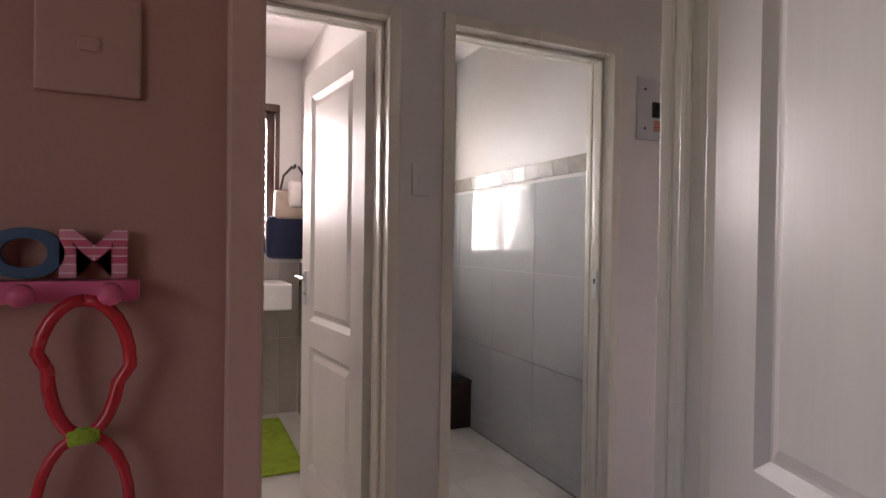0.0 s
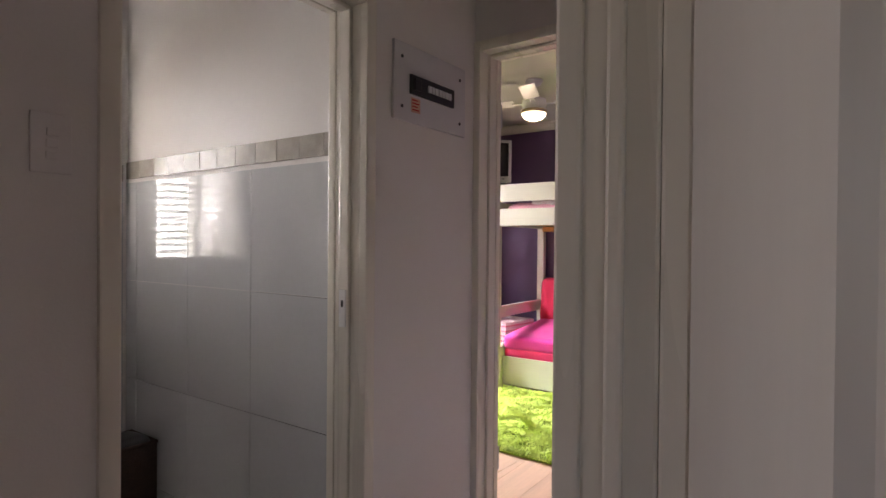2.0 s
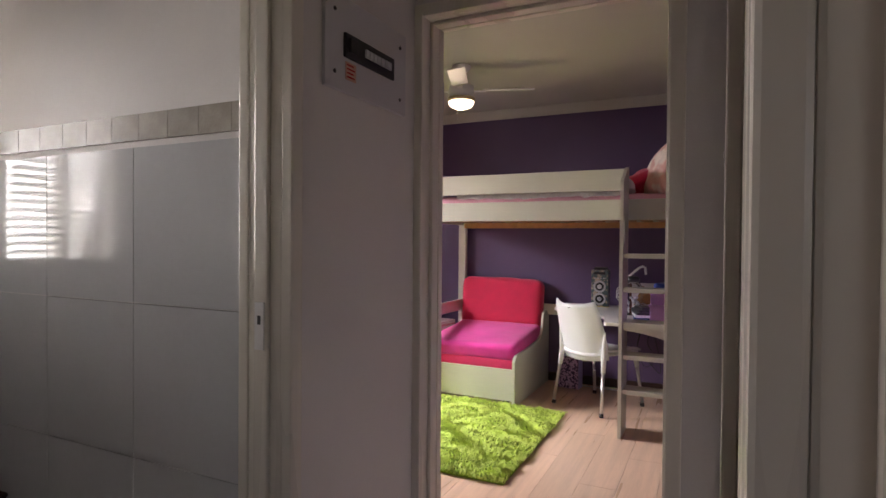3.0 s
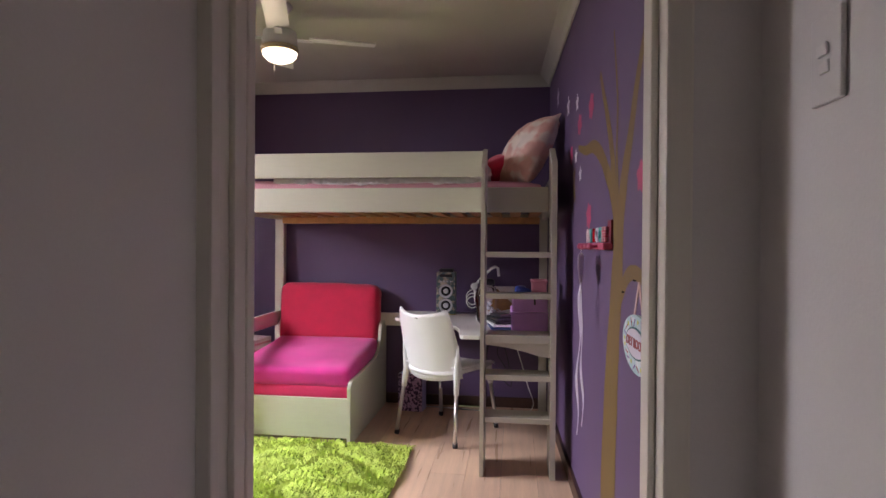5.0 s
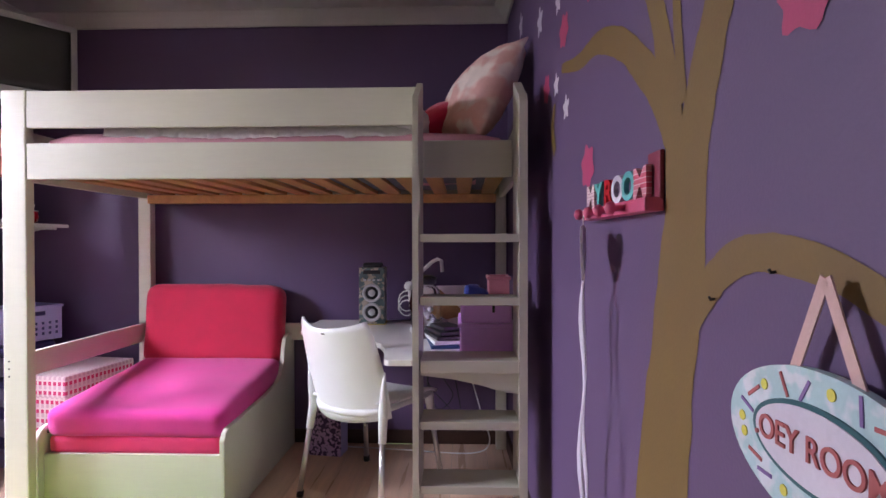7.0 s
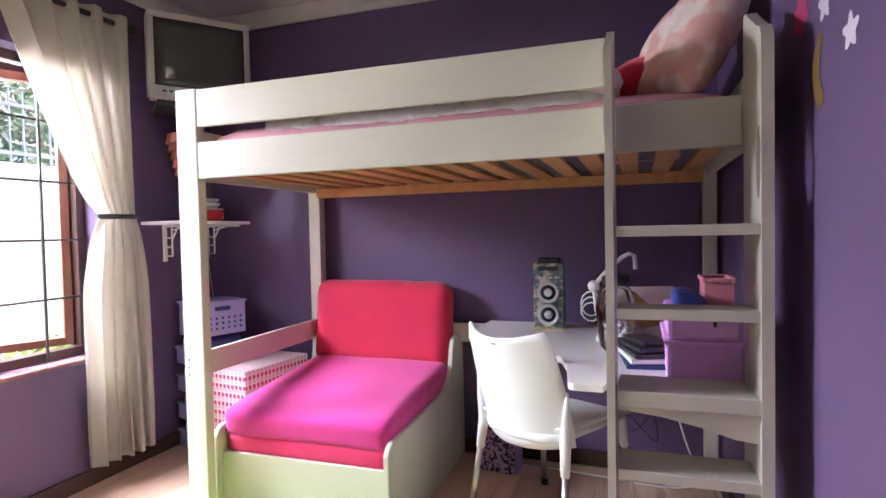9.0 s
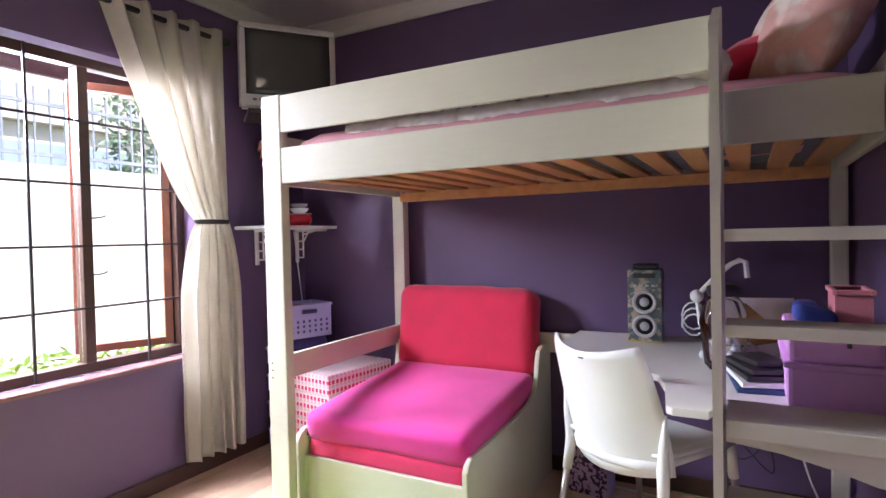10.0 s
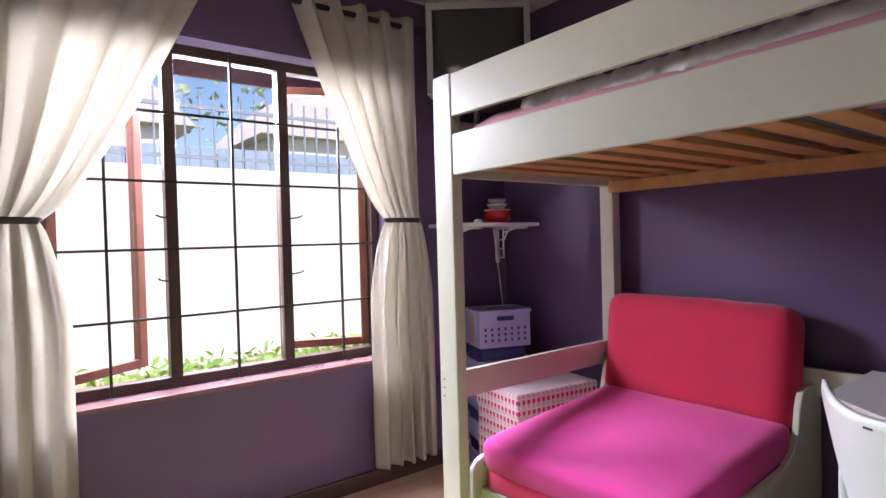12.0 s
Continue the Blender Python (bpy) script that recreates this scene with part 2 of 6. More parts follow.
structure("wall_corridor_east", wall("y", CX1, BX0 - 0.077, SY - 2.0, FAR_Y, 0, H, [BED_DOOR]), WHITE_WALL, "white corridor end wall round the bedroom doorway", "wall")
structure("wall_corridor_north", wall("x", CY1, NY, CX0, CX1, 0, H, [BATH_DOOR, TOILET_DOOR]), WHITE_WALL, "white corridor wall with bathroom and toilet doorways", "wall")
structure("wall_corridor_south", wall("x", SY + 0.075, CY0, CX0, CX1, 0, H, [ROOM_DOOR, SIDE_DOOR]), WHITE_WALL, "white corridor wall with two doorways", "wall")
structure("wall_room_north", wall("x", SY, SY + 0.073, CX0, CX1, 0, H, [ROOM_DOOR, SIDE_DOOR]), PEACH_WALL, "dim pinkish wall of the first room", "wall")
structure("wall_room_side", wall("y", 0.958, 1.005, -2.4, SY - 0.002, 0, H), PEACH_WALL, "plain wall between the first room and the side room", "wall")
structure("wall_room_south", wall("x", -2.52, -2.4, CX0, 1.005, 0, H), PEACH_WALL, "plain far wall of the first room", "wall")
structure("wall_side_room", wall("x", -1.3, -1.2, 1.005, CX1, 0, H), WHITE_WALL, "plain wall closing the side room", "wall")
# The opening is added, out of view, to let light into the first room.
structure("wall_outer_west", wall("y", CX0 - 0.12, CX0, -2.5, FAR_Y + 0.2, 0, H, [(-1.9, -0.3, 0.9, 2.05)]), WHITE_WALL, "plain white outer wall with an added, unseen opening for light", "wall")
structure("wall_bathroom_north", wall("x", FAR_Y, FAR_Y + 0.2, CX0, TX0 - 0.06, 0, H, [BATH_WIN]), WHITE_WALL, "white bathroom wall with a window over a tiled dado", "wall")
structure("wall_toilet_west", wall("y", TX0 - 0.06, TX0, NY, FAR_Y + 0.2, 0, H), WHITE_WALL, "white wall between bathroom and toilet", "wall")
structure("wall_toilet_east", wall("y", TX1, TX1 + 0.12, NY, TY1 + 0.2, 0, H), WHITE_WALL, "white toilet wall above glossy grey tiles", "wall")
structure("wall_toilet_north", wall("x", TY1, TY1 + 0.2, TX0, TX1, 0, H, [TOILET_WIN]), WHITE_WALL, "white toilet wall with a small window", "wall")
structure("floor_bedroom", boxed(BX0 - 0.07, BX1, 0.65, BY1, -0.2, -0.009), GROUT, "underlay below the laminate planks", "floor")
structure("floor_tiled", boxed(CX0, BX0 - 0.072, -2.4, FAR_Y, -0.2, -0.009), GROUT, "grouted bed below the floor tiles", "floor")
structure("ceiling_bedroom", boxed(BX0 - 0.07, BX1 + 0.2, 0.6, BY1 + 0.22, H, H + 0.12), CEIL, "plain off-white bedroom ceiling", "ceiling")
structure("ceiling_hall", boxed(CX0 - 0.12, BX0 - 0.073, -2.52, FAR_Y + 0.2, H, H + 0.12), WHITE_WALL, "plain white ceiling over corridor and bathrooms", "ceiling")

# ---- trim: cornice, skirting, door frames ----


def cornice(name, runs, out):
    """A coved cornice along straight runs ((x, y), (x, y), normal)."""
    prof = [(0, 0), (0, 0.075), (0.075, 0.075), (0.075, 0.066), (0.05, 0.052), (0.026, 0.03), (0.012, 0.006), (0.012, 0)]
    bm = bmesh.new()
    for (xa, ya), (xb, yb), (nx, ny) in runs:
        rings = [[bm.verts.new((x + nx * d, y + ny * d, H - 0.075 + h)) for d, h in prof] for x, y in ((xa, ya), (xb, yb))]
        for i in range(len(prof)):
            j = (i + 1) % len(prof)
            bm.faces.new((rings[0][i], rings[0][j], rings[1][j], rings[1][i]))
    bmesh.ops.recalc_face_normals(bm, faces=bm.faces[:])
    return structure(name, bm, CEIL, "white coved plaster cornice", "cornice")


e = 0.003
cornice("cornice", [((BX1 - e, BY0 + e), (BX1 - e, BY1 - e), (-1, 0)), 
                    ((BX0 + e, BY1 - e), (BX1 - e, BY1 - e), (0, -1)), ((BX0 + e, BY0 + e), (BX0 + e, BY1 - e), (1, 0))], 1)


def skirting(name, x0, x1, y0, y1):
    return structure(name, boxed(x0, x1, y0, y1, -0.002, 0.075, 0.006), DARK_WOOD, "dark brown timber skirting board", "skirting")


skirting("baseboard_north", BX0 + 0.02, BX1 - 0.02, BY1 - 0.018, BY1 + 0.002)
skirting("baseboard_east", BX1 - 0.018, BX1 + 0.002, BY0 + 0.02, BY1 - 0.02)
skirting("baseboard_south", BX0 + 0.02, BX1 - 0.02, -0.002, 0.018).matrix_basis = SOUTH
cornice("cornice_south", [((BX0, e), (BX1 - e, e), (0, 1))], 1).matrix_basis = SOUTH
for x0, x1 in ((1.65, 2.262), (0.70, 0.86)):
    structure("baseboard_tile", boxed(x0, x1, CY1 - 0.010, CY1 + 0.002, -0.005, 0.075, 0.003), FLOOR_TILE, "low white tile skirting", "skirting")


def door_frame(name, axis, near, far, u0, u1, top, start_shade=None):
    """A pressed steel frame wrapped round an opening: face beads both sides, lining, and a stop."""
    frame_ob = thing(name, pose(0, 0, 0), "cream painted pressed steel door frame", "door frame", kind="structure")

    def b(kind, ua, ub, a0, a1, za, zb):
        bm = boxed(ua, ub, a0, a1, za, zb, 0.005) if axis == "x" else boxed(a0, a1, ua, ub, za, zb, 0.005)
        # A given second colour puts shade on the jamb at u0.
        part(kind, bm, start_shade if start_shade and ub < (u0 + u1) / 2 else CREAM, frame_ob)

    lo, hi = min(near, far), max(near, far)
    for a0, a1 in ((lo - 0.012, lo + 0.02), (hi - 0.02, hi + 0.012)):
        b("jamb_bead", u0 - 0.032, u0 + 0.012, a0, a1, 0, top + 0.03)
        b("jamb_bead", u1 - 0.012, u1 + 0.032, a0, a1, 0, top + 0.03)
        b("head_bead", u0 + 0.012, u1 - 0.012, a0, a1, top - 0.012, top + 0.03)
    for u, s in ((u0, 1), (u1, -1)):
        b("jamb_lining", *sorted((u + s * 0.001, u + s * 0.008)), lo + 0.02, hi - 0.02, 0, top)
        b("jamb_stop", *sorted((u + s * 0.008, u + s * 0.022)), lo + 0.055, hi - 0.05, 0, top - 0.01)
    b("head_lining", u0 + 0.008, u1 - 0.008, lo + 0.02, hi - 0.02, top - 0.008, top - 0.001)
    b("head_stop", u0 + 0.022, u1 - 0.022, lo + 0.055, hi - 0.05, top - 0.022, top - 0.008)
    return frame_ob


door_frame("doorframe_bedroom", "y", CX1, BX0, BED_DOOR[0], BED_DOOR[1], BED_DOOR[3])
door_frame("doorframe_toilet", "x", CY1, NY, TOILET_DOOR[0], TOILET_DOOR[1], TOILET_DOOR[3])
door_frame("doorframe_bathroom", "x", CY1, NY, BATH_DOOR[0], BATH_DOOR[1], BATH_DOOR[3])
# The first room's left jamb carries pinkish shade in its colour.
door_frame("doorframe_room", "x", SY, CY0, ROOM_DOOR[0], ROOM_DOOR[1], ROOM_DOOR[3], material("cream gloss paint with pinkish shade", (0.50, 0.31, 0.26), 0.35, 0.05, 4, 0.1, 60))
door_frame("doorframe_side", "x", SY, CY0, SIDE_DOOR[0], SIDE_DOOR[1], SIDE_DOOR[3])


ZINC = material("bright zinc plate", (0.78, 0.78, 0.77), 0.4, 0.08, 20, 0.05, 200)


def strike(m):
    ob = thing("strike_plate", m, "steel strike plate on a door frame", "strike plate", "strike plates")
    part("plate", boxed(-0.0022, 0.0022, -0.015, 0.015, -0.06, 0.06, 0.001), ZINC, ob)
    part("keep", boxed(-0.0034, 0.0, -0.005, 0.005, 0.004, 0.026, 0.0005), BLACK, ob)
    return ob


strike(pose(TOILET_DOOR[1] - 0.0235, 1.818, 1.03))
strike(pose(SIDE_DOOR[1] - 0.0095, 0.678, 1.03))
strike(pose(2.395, BED_DOOR[0] + 0.0095, 0.93, 0, 0, 90))


def sunk_panel(x0, x1, z0, z1, y, s):
    """A panel's moulded groove and raised field, on the side s of a leaf."""
    bm = bmesh.new()
    loops = []
    for inset, depth in ((0.0, 0.0), (0.024, 0.013), (0.030, 0.013), (0.054, 0.003)):
        yy = s * (y - depth)
        loops.append([bm.verts.new(p) for p in ((x0 + inset, yy, z0 + inset), (x1 - inset, yy, z0 + inset), (x1 - inset, yy, z1 - inset), (x0 + inset, yy, z1 - inset))])
    for p, q in zip(loops, loops[1:]):
        for k in range(4):
            bm.faces.new((p[k], p[(k + 1) % 4], q[(k + 1) % 4], q[k]))
    bm.faces.new(loops[-1])
    bmesh.ops.recalc_face_normals(bm, faces=bm.faces[:])
    return bm


def panel_door(name, m, width, label, handle_side=1):
    """A leaf in the xz plane from its hinge at x = 0, with sunk and raised panels both sides."""
    door = thing(name, m, label, "door", kind="structure")
    t, base, top = 0.02, 0.012, 1.985
    xs = (0.0, 0.122, width - 0.115, width)
    zs = (base, 0.14, 0.71, 0.83, 1.87, top)
    bm = bmesh.new()
    for i in range(3):
        for j in range(5):
            if i == 1 and j in (1, 3):
                continue
            for s in (1, -1):
                bm.faces.new([bm.verts.new((x, s * t, z)) for x, z in ((xs[i], zs[j]), (xs[i + 1], zs[j]), (xs[i + 1], zs[j + 1]), (xs[i], zs[j + 1]))])
    rim = [(0, -t, base), (0, t, base), (width, t, base), (width, -t, base)]
    for p, q in ((rim[0], rim[1]), (rim[2], rim[3])):
        bm.faces.new([bm.verts.new(v) for v in (p, q, (q[0], q[1], top), (p[0], p[1], top))])
    for z in (base, top):
        bm.faces.new([bm.verts.new((x, y, z)) for x, y, _ in rim])
    bmesh.ops.remove_doubles(bm, verts=bm.verts[:], dist=0.0005)
    bmesh.ops.recalc_face_normals(bm, faces=bm.faces[:])
    part("leaf", bm, DOOR_WHITE, door)
    for z0, z1 in ((0.14, 0.71), (0.83, 1.87)):
        for s in (1, -1):
            part("raised_panel", sunk_panel(xs[1], xs[2], z0, z1, t, s), DOOR_WHITE, door)
    for s in (1, -1):
        hx = width - 0.055
        plate = part("lock_plate", boxed(hx - 0.02, hx + 0.02, *sorted((s * t, s * (t + 0.006))), 0.90, 1.06, 0.002), ALU, door)
        part("door_handle", tube([(hx, s * (t + 0.006), 1.03), (hx, s * (t + 0.045), 1.03), (hx - 0.02, s * (t + 0.05), 1.03), (hx - 0.12, s * (t + 0.05), 1.028)], 0.009), CHROME, plate)
        part("keyhole", lathe([(0.006, 0), (0.006, 0.002)], 10, pose(hx, s * (t + 0.006), 0.95, -90 * s, 0, 0)), BLACK, plate)
    for z in (0.25, 1.75):
        part("hinge", lathe([(0.007, 0), (0.007, 0.10)], 10, pose(-0.004, -0.02, z)), ALU, door)
    return door


panel_door("door_bathroom", pose(0.632, 1.91, 0, 0, 0, 97), 0.735, "white panelled bathroom door standing open")
panel_door("door_room", pose(0.931, 0.622, 0, 0, 0, -108), 0.79, "white panelled door opened back into the first room")
panel_door("door_bedroom", pose(2.47, 1.745, 0, 0, 0, 86), 0.70, "white panelled bedroom door folded back against the wall")

# ---- windows ----


def glazed_window(name, x0, x1, z0, z1, y, posts, label, mat, w=0.045, d=0.06):
    win = thing(name, pose(0, 0, 0), label, "window", kind="structure")
    bm = bmesh.new()
    box(bm, x0, x1, y, y + d, z0, z0 + w, 0.004)
    box(bm, x0, x1, y, y + d, z1 - w, z1, 0.004)
    for u in (x0, x1 - w):
        box(bm, u, u + w, y, y + d, z0 + w, z1 - w, 0.004)
    part("window_frame", bm, mat, win)
    for u in posts:
        part("mullion", boxed(u - w / 2, u + w / 2, y, y + d, z0 + w, z1 - w, 0.004), mat, win)
    return win


WY = 3.815
window = glazed_window("window_bedroom", WIN[0], WIN[1], WIN[2] + 0.012, WIN[3] - 0.004, WY, (3.795, 4.27), "dark brown timber casement window with burglar bars", DARK_WOOD)
part("window_sill", boxed(WIN[0] - 0.01, WIN[1] + 0.01, BY1 - 0.02, WY + 0.0, WIN[2] - 0.006, WIN[2] + 0.012, 0.004), material("glossy reddish sill paint", (0.22, 0.11, 0.11), 0.22, 0.2, 8, 0.05, 60), window)
for z in (0.895, 1.167, 1.435, 1.71):
    part("bar", boxed(WIN[0] + 0.02, WIN[1] - 0.02, WY - 0.012, WY - 0.002, z - 0.005, z + 0.005), IRON, window)
for x in (3.56, 4.035, 4.53):
    part("bar", boxed(x - 0.005, x + 0.005, WY - 0.022, WY - 0.012, WIN[2] + 0.02, WIN[3] - 0.01), IRON, window)
pane = part("pane", boxed(3.818, 4.247, WY + 0.028, WY + 0.032, 0.66, 1.945), CLEAR, window)
pane.visible_shadow = False


def sash(hinge_x, sign, angle):
    """A casement that swings outwards from its hinge."""
    s = part("sash", bmesh.new(), RED_WOOD, window)
    bm = bmesh.new()
    w, z0, z1, t = 0.425, 0.66, 1.94, 0.038
    for a in ((0, t, z0, z1), (w - t, w, z0, z1), (t, w - t, z0, z0 + t), (t, w - t, z1 - t, z1)):
        box(bm, a[0], a[1], -0.02, 0.02, a[2], a[3], 0.003)
    bm.to_mesh(s.data)
    bm.free()
    s.matrix_basis = pose(hinge_x, WY + 0.055, 0, 0, 0, angle if sign > 0 else 180 - angle)
    g = part("pane", boxed(t, w - t, -0.002, 0.002, z0 + t, z1 - t), CLEAR, s)
    g.visible_shadow = False
    return s


sash(3.37, 1, 33)
sash(4.71, -1, 24)
for x, s in ((3.775, -1), (4.29, 1)):
    for z in (0.95 + 0.09, 1.29):
        part("catch", tube([(x, WY - 0.004, z), (x, WY - 0.03, z), (x + s * 0.03, WY - 0.03, z + 0.004), (x + s * 0.045, WY - 0.028, z + 0.012)], 0.004, 6), IRON, window)

bw = glazed_window("window_bathroom", BATH_WIN[0], BATH_WIN[1], BATH_WIN[2], BATH_WIN[3], FAR_Y + 0.02, (0.0,), "dark bathroom window behind a slatted blind", DARK_WOOD, 0.05)
tw = glazed_window("window_toilet", TOILET_WIN[0], TOILET_WIN[1], TOILET_WIN[2], TOILET_WIN[3], TY1 + 0.03, (1.31,), "white toilet window behind a slatted blind", CREAM, 0.04)


def blind(name, x0, x1, y, z0, z1, mat, label, pitch=0.036, deep=0.016):
    b = thing(name, pose((x0 + x1) / 2, y, z0), label, "blind")
    m = Matrix.Translation((-(x0 + x1) / 2, -y, -z0))
    head = boxed(x0, x1, y - 0.02, y + 0.02, z1 - 0.04, z1, 0.003)
    head.transform(m)
    part("headrail", head, mat, b)
    n = int((z1 - z0 - 0.05) / pitch)
    first = None
    for i in range(n):
        z = z0 + 0.02 + i * pitch
        if first is None:
            first = part("slat", boxed(-(x1 - x0) / 2, (x1 - x0) / 2, -deep, deep, -0.0015, 0.0015), mat, b)
            sl = first
        else:
            sl = new("slat", first.data)
            sl.parent = b
        sl.matrix_basis = pose(0, 0, z - z0, -36, 0, 0)
    for u in (x0 + 0.12, x1 - 0.12):
        c = tube([(u, y - 0.018, z0), (u, y - 0.018, z1 - 0.03)], 0.0015, 5)
        c.transform(m)
        part("cord", c, mat, b)
    return b


SLAT_WHITE = material("white slat enamel", (0.75, 0.74, 0.71), 0.4, 0.03, 6, 0, 100)
SLAT_DARK = material("dark brown slat", (0.10, 0.075, 0.075), 0.4, 0.15, 6, 0.05, 100)
blind("venetian_blind", -0.36, -0.03, FAR_Y - 0.03, 1.20, 2.06, SLAT_DARK, "dark venetian blind with open slats", 0.052, 0.02)
blind("venetian_blind", 0.04, 0.50, FAR_Y - 0.03, 1.20, 2.06, SLAT_DARK, "dark venetian blind with open slats", 0.052, 0.02)
blind("venetian_blind", 1.08, 1.54, TY1 + 0.015, 1.13, 2.03, SLAT_WHITE, "white venetian blind in the toilet window")
for nm, x0, x1, z0, z1 in (("trim_window", BATH_WIN[0] - 0.04, BATH_WIN[1] + 0.03, BATH_WIN[2] - 0.045, BATH_WIN[2]), ("trim_window", BATH_WIN[0] - 0.04, BATH_WIN[1] + 0.03, BATH_WIN[3], BATH_WIN[3] + 0.05),
                           ("trim_window", BATH_WIN[1], BATH_WIN[1] + 0.03, BATH_WIN[2], BATH_WIN[3]), ("trim_window", -0.03, 0.03, BATH_WIN[2], BATH_WIN[3])):
    structure(nm, boxed(x0, x1, FAR_Y - 0.03, FAR_Y + 0.019, z0, z1, 0.004), DARK_WOOD, "dark brown timber window trim", "trim")

lamp("window_light", "AREA", look((4.10, 4.44, 1.92), (4.10, 3.66, 0.25)), 330, (0.93, 0.96, 1.0), size=1.6, size_y=0.9)
lamp("window_light_bathroom", "AREA", look((0.1, FAR_Y + 0.42, 1.75), (0.1, 2.6, 0.3)), 88, (1, 0.95, 0.90), size=0.9, size_y=0.85)
lamp("window_light_toilet", "AREA", look((1.29, TY1 + 0.17, 1.575), (1.22, 2.2, 1.10)), 14, (0.96, 1, 0.95), size=0.46, size_y=0.9, spread=85)
# An added lamp in the unseen west opening brightens the first room.
lamp("added_light_room", "AREA", look((CX0 - 0.1, -1.1, 1.48), (1.0, 0.3, 1.0)), 1.0, (1, 0.90, 0.84), size=1.5, size_y=1.1)

# ---- loft bed with its ladder ----
PINE = material("raw pine slat", (0.50, 0.27, 0.10), 0.55, 0.2, 5, 0.15, 60, stretch=(0.3, 4, 4), random=0.15)
SHEET = material("pink cotton sheet", (0.62, 0.30, 0.34), 0.9, 0.08, 8, 0.3, 300)
TICKING = material("grey blue mattress underside", (0.13, 0.14, 0.17), 0.9, 0.35, 24, 0.2, 200)
FRILL = material("white frilled cotton", (0.80, 0.76, 0.72), 0.9, 0.06, 20, 0.3, 300)
FLORAL = material("pink and cream floral cotton", (0.74, 0.42, 0.36), 0.9, 0.14, 14, 0.3, 300, mix=(0.82, 0.70, 0.62), mix_scale=8, mix_edge=(0.45, 0.55))
bed = thing("loft_bed", pose(4.99, 1.96, 0), "cream painted timber loft bed with a built-in ladder", "bed")
BI = Matrix.Translation((-4.99, -1.96, 0))


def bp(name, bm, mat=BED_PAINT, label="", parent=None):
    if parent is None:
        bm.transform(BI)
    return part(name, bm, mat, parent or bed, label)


FX, RX = 4.487, 5.50
bp("post", boxed(FX, FX + 0.045, 2.876, 2.974, 0, 1.747, 0.006))
bp("post", boxed(RX - 0.055, RX, 2.92, 2.99, 0, 1.60, 0.006))
bp("post", boxed(RX - 0.055, RX, 0.925, 0.982, 0, 1.60, 0.006))
bp("guard_rail", boxed(FX + 0.003, FX + 0.025, 1.34, 2.8755, 1.597, 1.742, 0.004))
bp("side_rail", boxed(FX + 0.003, FX + 0.028, 0.976, 2.8755, 1.396, 1.537, 0.004))
bp("side_rail", boxed(RX - 0.03, RX - 0.005, 0.983, 2.919, 1.414, 1.60, 0.004))
bp("end_rail", boxed(FX + 0.046, RX - 0.056, 2.935, 2.96, 1.396, 1.60, 0.004))
bp("end_rail", boxed(FX + 0.0, RX - 0.056, 0.94, 0.965, 1.396, 1.60, 0.004))
bp("lower_guard", boxed(FX + 0.046, RX - 0.056, 2.935, 2.958, 0.60, 0.70, 0.004))
bp("wall_rail", boxed(RX - 0.03, RX - 0.008, 0.983, 2.919, 0.60, 0.695, 0.004))
bp("slat_bearer", boxed(RX - 0.085, RX - 0.03, 0.983, 2.919, 1.366, 1.413, 0.003), PINE, "yellow knotty pine bearer")
bp("slat_bearer", boxed(FX + 0.029, FX + 0.06, 0.983, 2.919, 1.402, 1.413, 0.002), PINE)
slat = None
for i in range(15):
    y = 1.03 + i * 0.128
    if slat is None:
        slat = part("slat", boxed(FX + 0.035 - 4.99, RX - 0.034 - 4.99, -0.035, 0.035, 1.414, 1.432, 0.003), PINE, bed)
        sl = slat
    else:
        sl = new("slat", slat.data)
        sl.parent = bed
    sl.matrix_basis = pose(0, y - 1.96, 0)
for z in (0.62, 0.65, 0.68):
    bp("screw", lathe([(0.004, 0), (0.004, 0.002)], 8, pose(FX - 0.001, 2.95, z, 0, 90, 0)), BLACK)


def stile(y0, y1):
    """A deep ladder side with a rounded top and an oval hand hole."""
    bm = bmesh.new()
    x0, x1, top = 4.245, FX - 0.002, 1.66
    outer = [(x0, 0), (x1, 0), (x1, 1.747), (x1 - 0.03, 1.745)] + [(x0 + 0.05 - 0.05 * math.sin(a), top - 0.05 + 0.05 * math.cos(a)) for a in [k * math.pi / 12 for k in range(7)]]
    inner = [(4.283 + 0.028 * math.cos(a), 1.325 + 0.09 * math.sin(a)) for a in [k * math.pi / 12 for k in range(24)]]
    edges = []
    for loop in (outer, inner):
        vs = [bm.verts.new((x, y0, z)) for x, z in loop]
        edges += [bm.edges.new((vs[i], vs[(i + 1) % len(vs)])) for i in range(len(vs))]
    out = bmesh.ops.triangle_fill(bm, edges=edges, use_beauty=True)
    faces = [f for f in out["geom"] if isinstance(f, bmesh.types.BMFace)]
    ext = bmesh.ops.extrude_face_region(bm, geom=faces)
    for v in ext["geom"]:
        if isinstance(v, bmesh.types.BMVert):
            v.co.y = y1
    bmesh.ops.recalc_face_normals(bm, faces=bm.faces[:])
    return bm


bp("ladder_stile", stile(1.316, 1.337))
bp("ladder_stile", stile(0.946, 0.974))
for z, x1 in ((1.175, 4.37), (0.959, 4.37), (0.533, 4.40), (0.312, 4.40)):
    bp("ladder_tread", boxed(4.250, x1, 0.9745, 1.3105, z - 0.028, z, 0.003))
bp("ladder_tread", boxed(4.250, 4.432, 0.9745, 1.3105, 0.700, 0.742, 0.004))
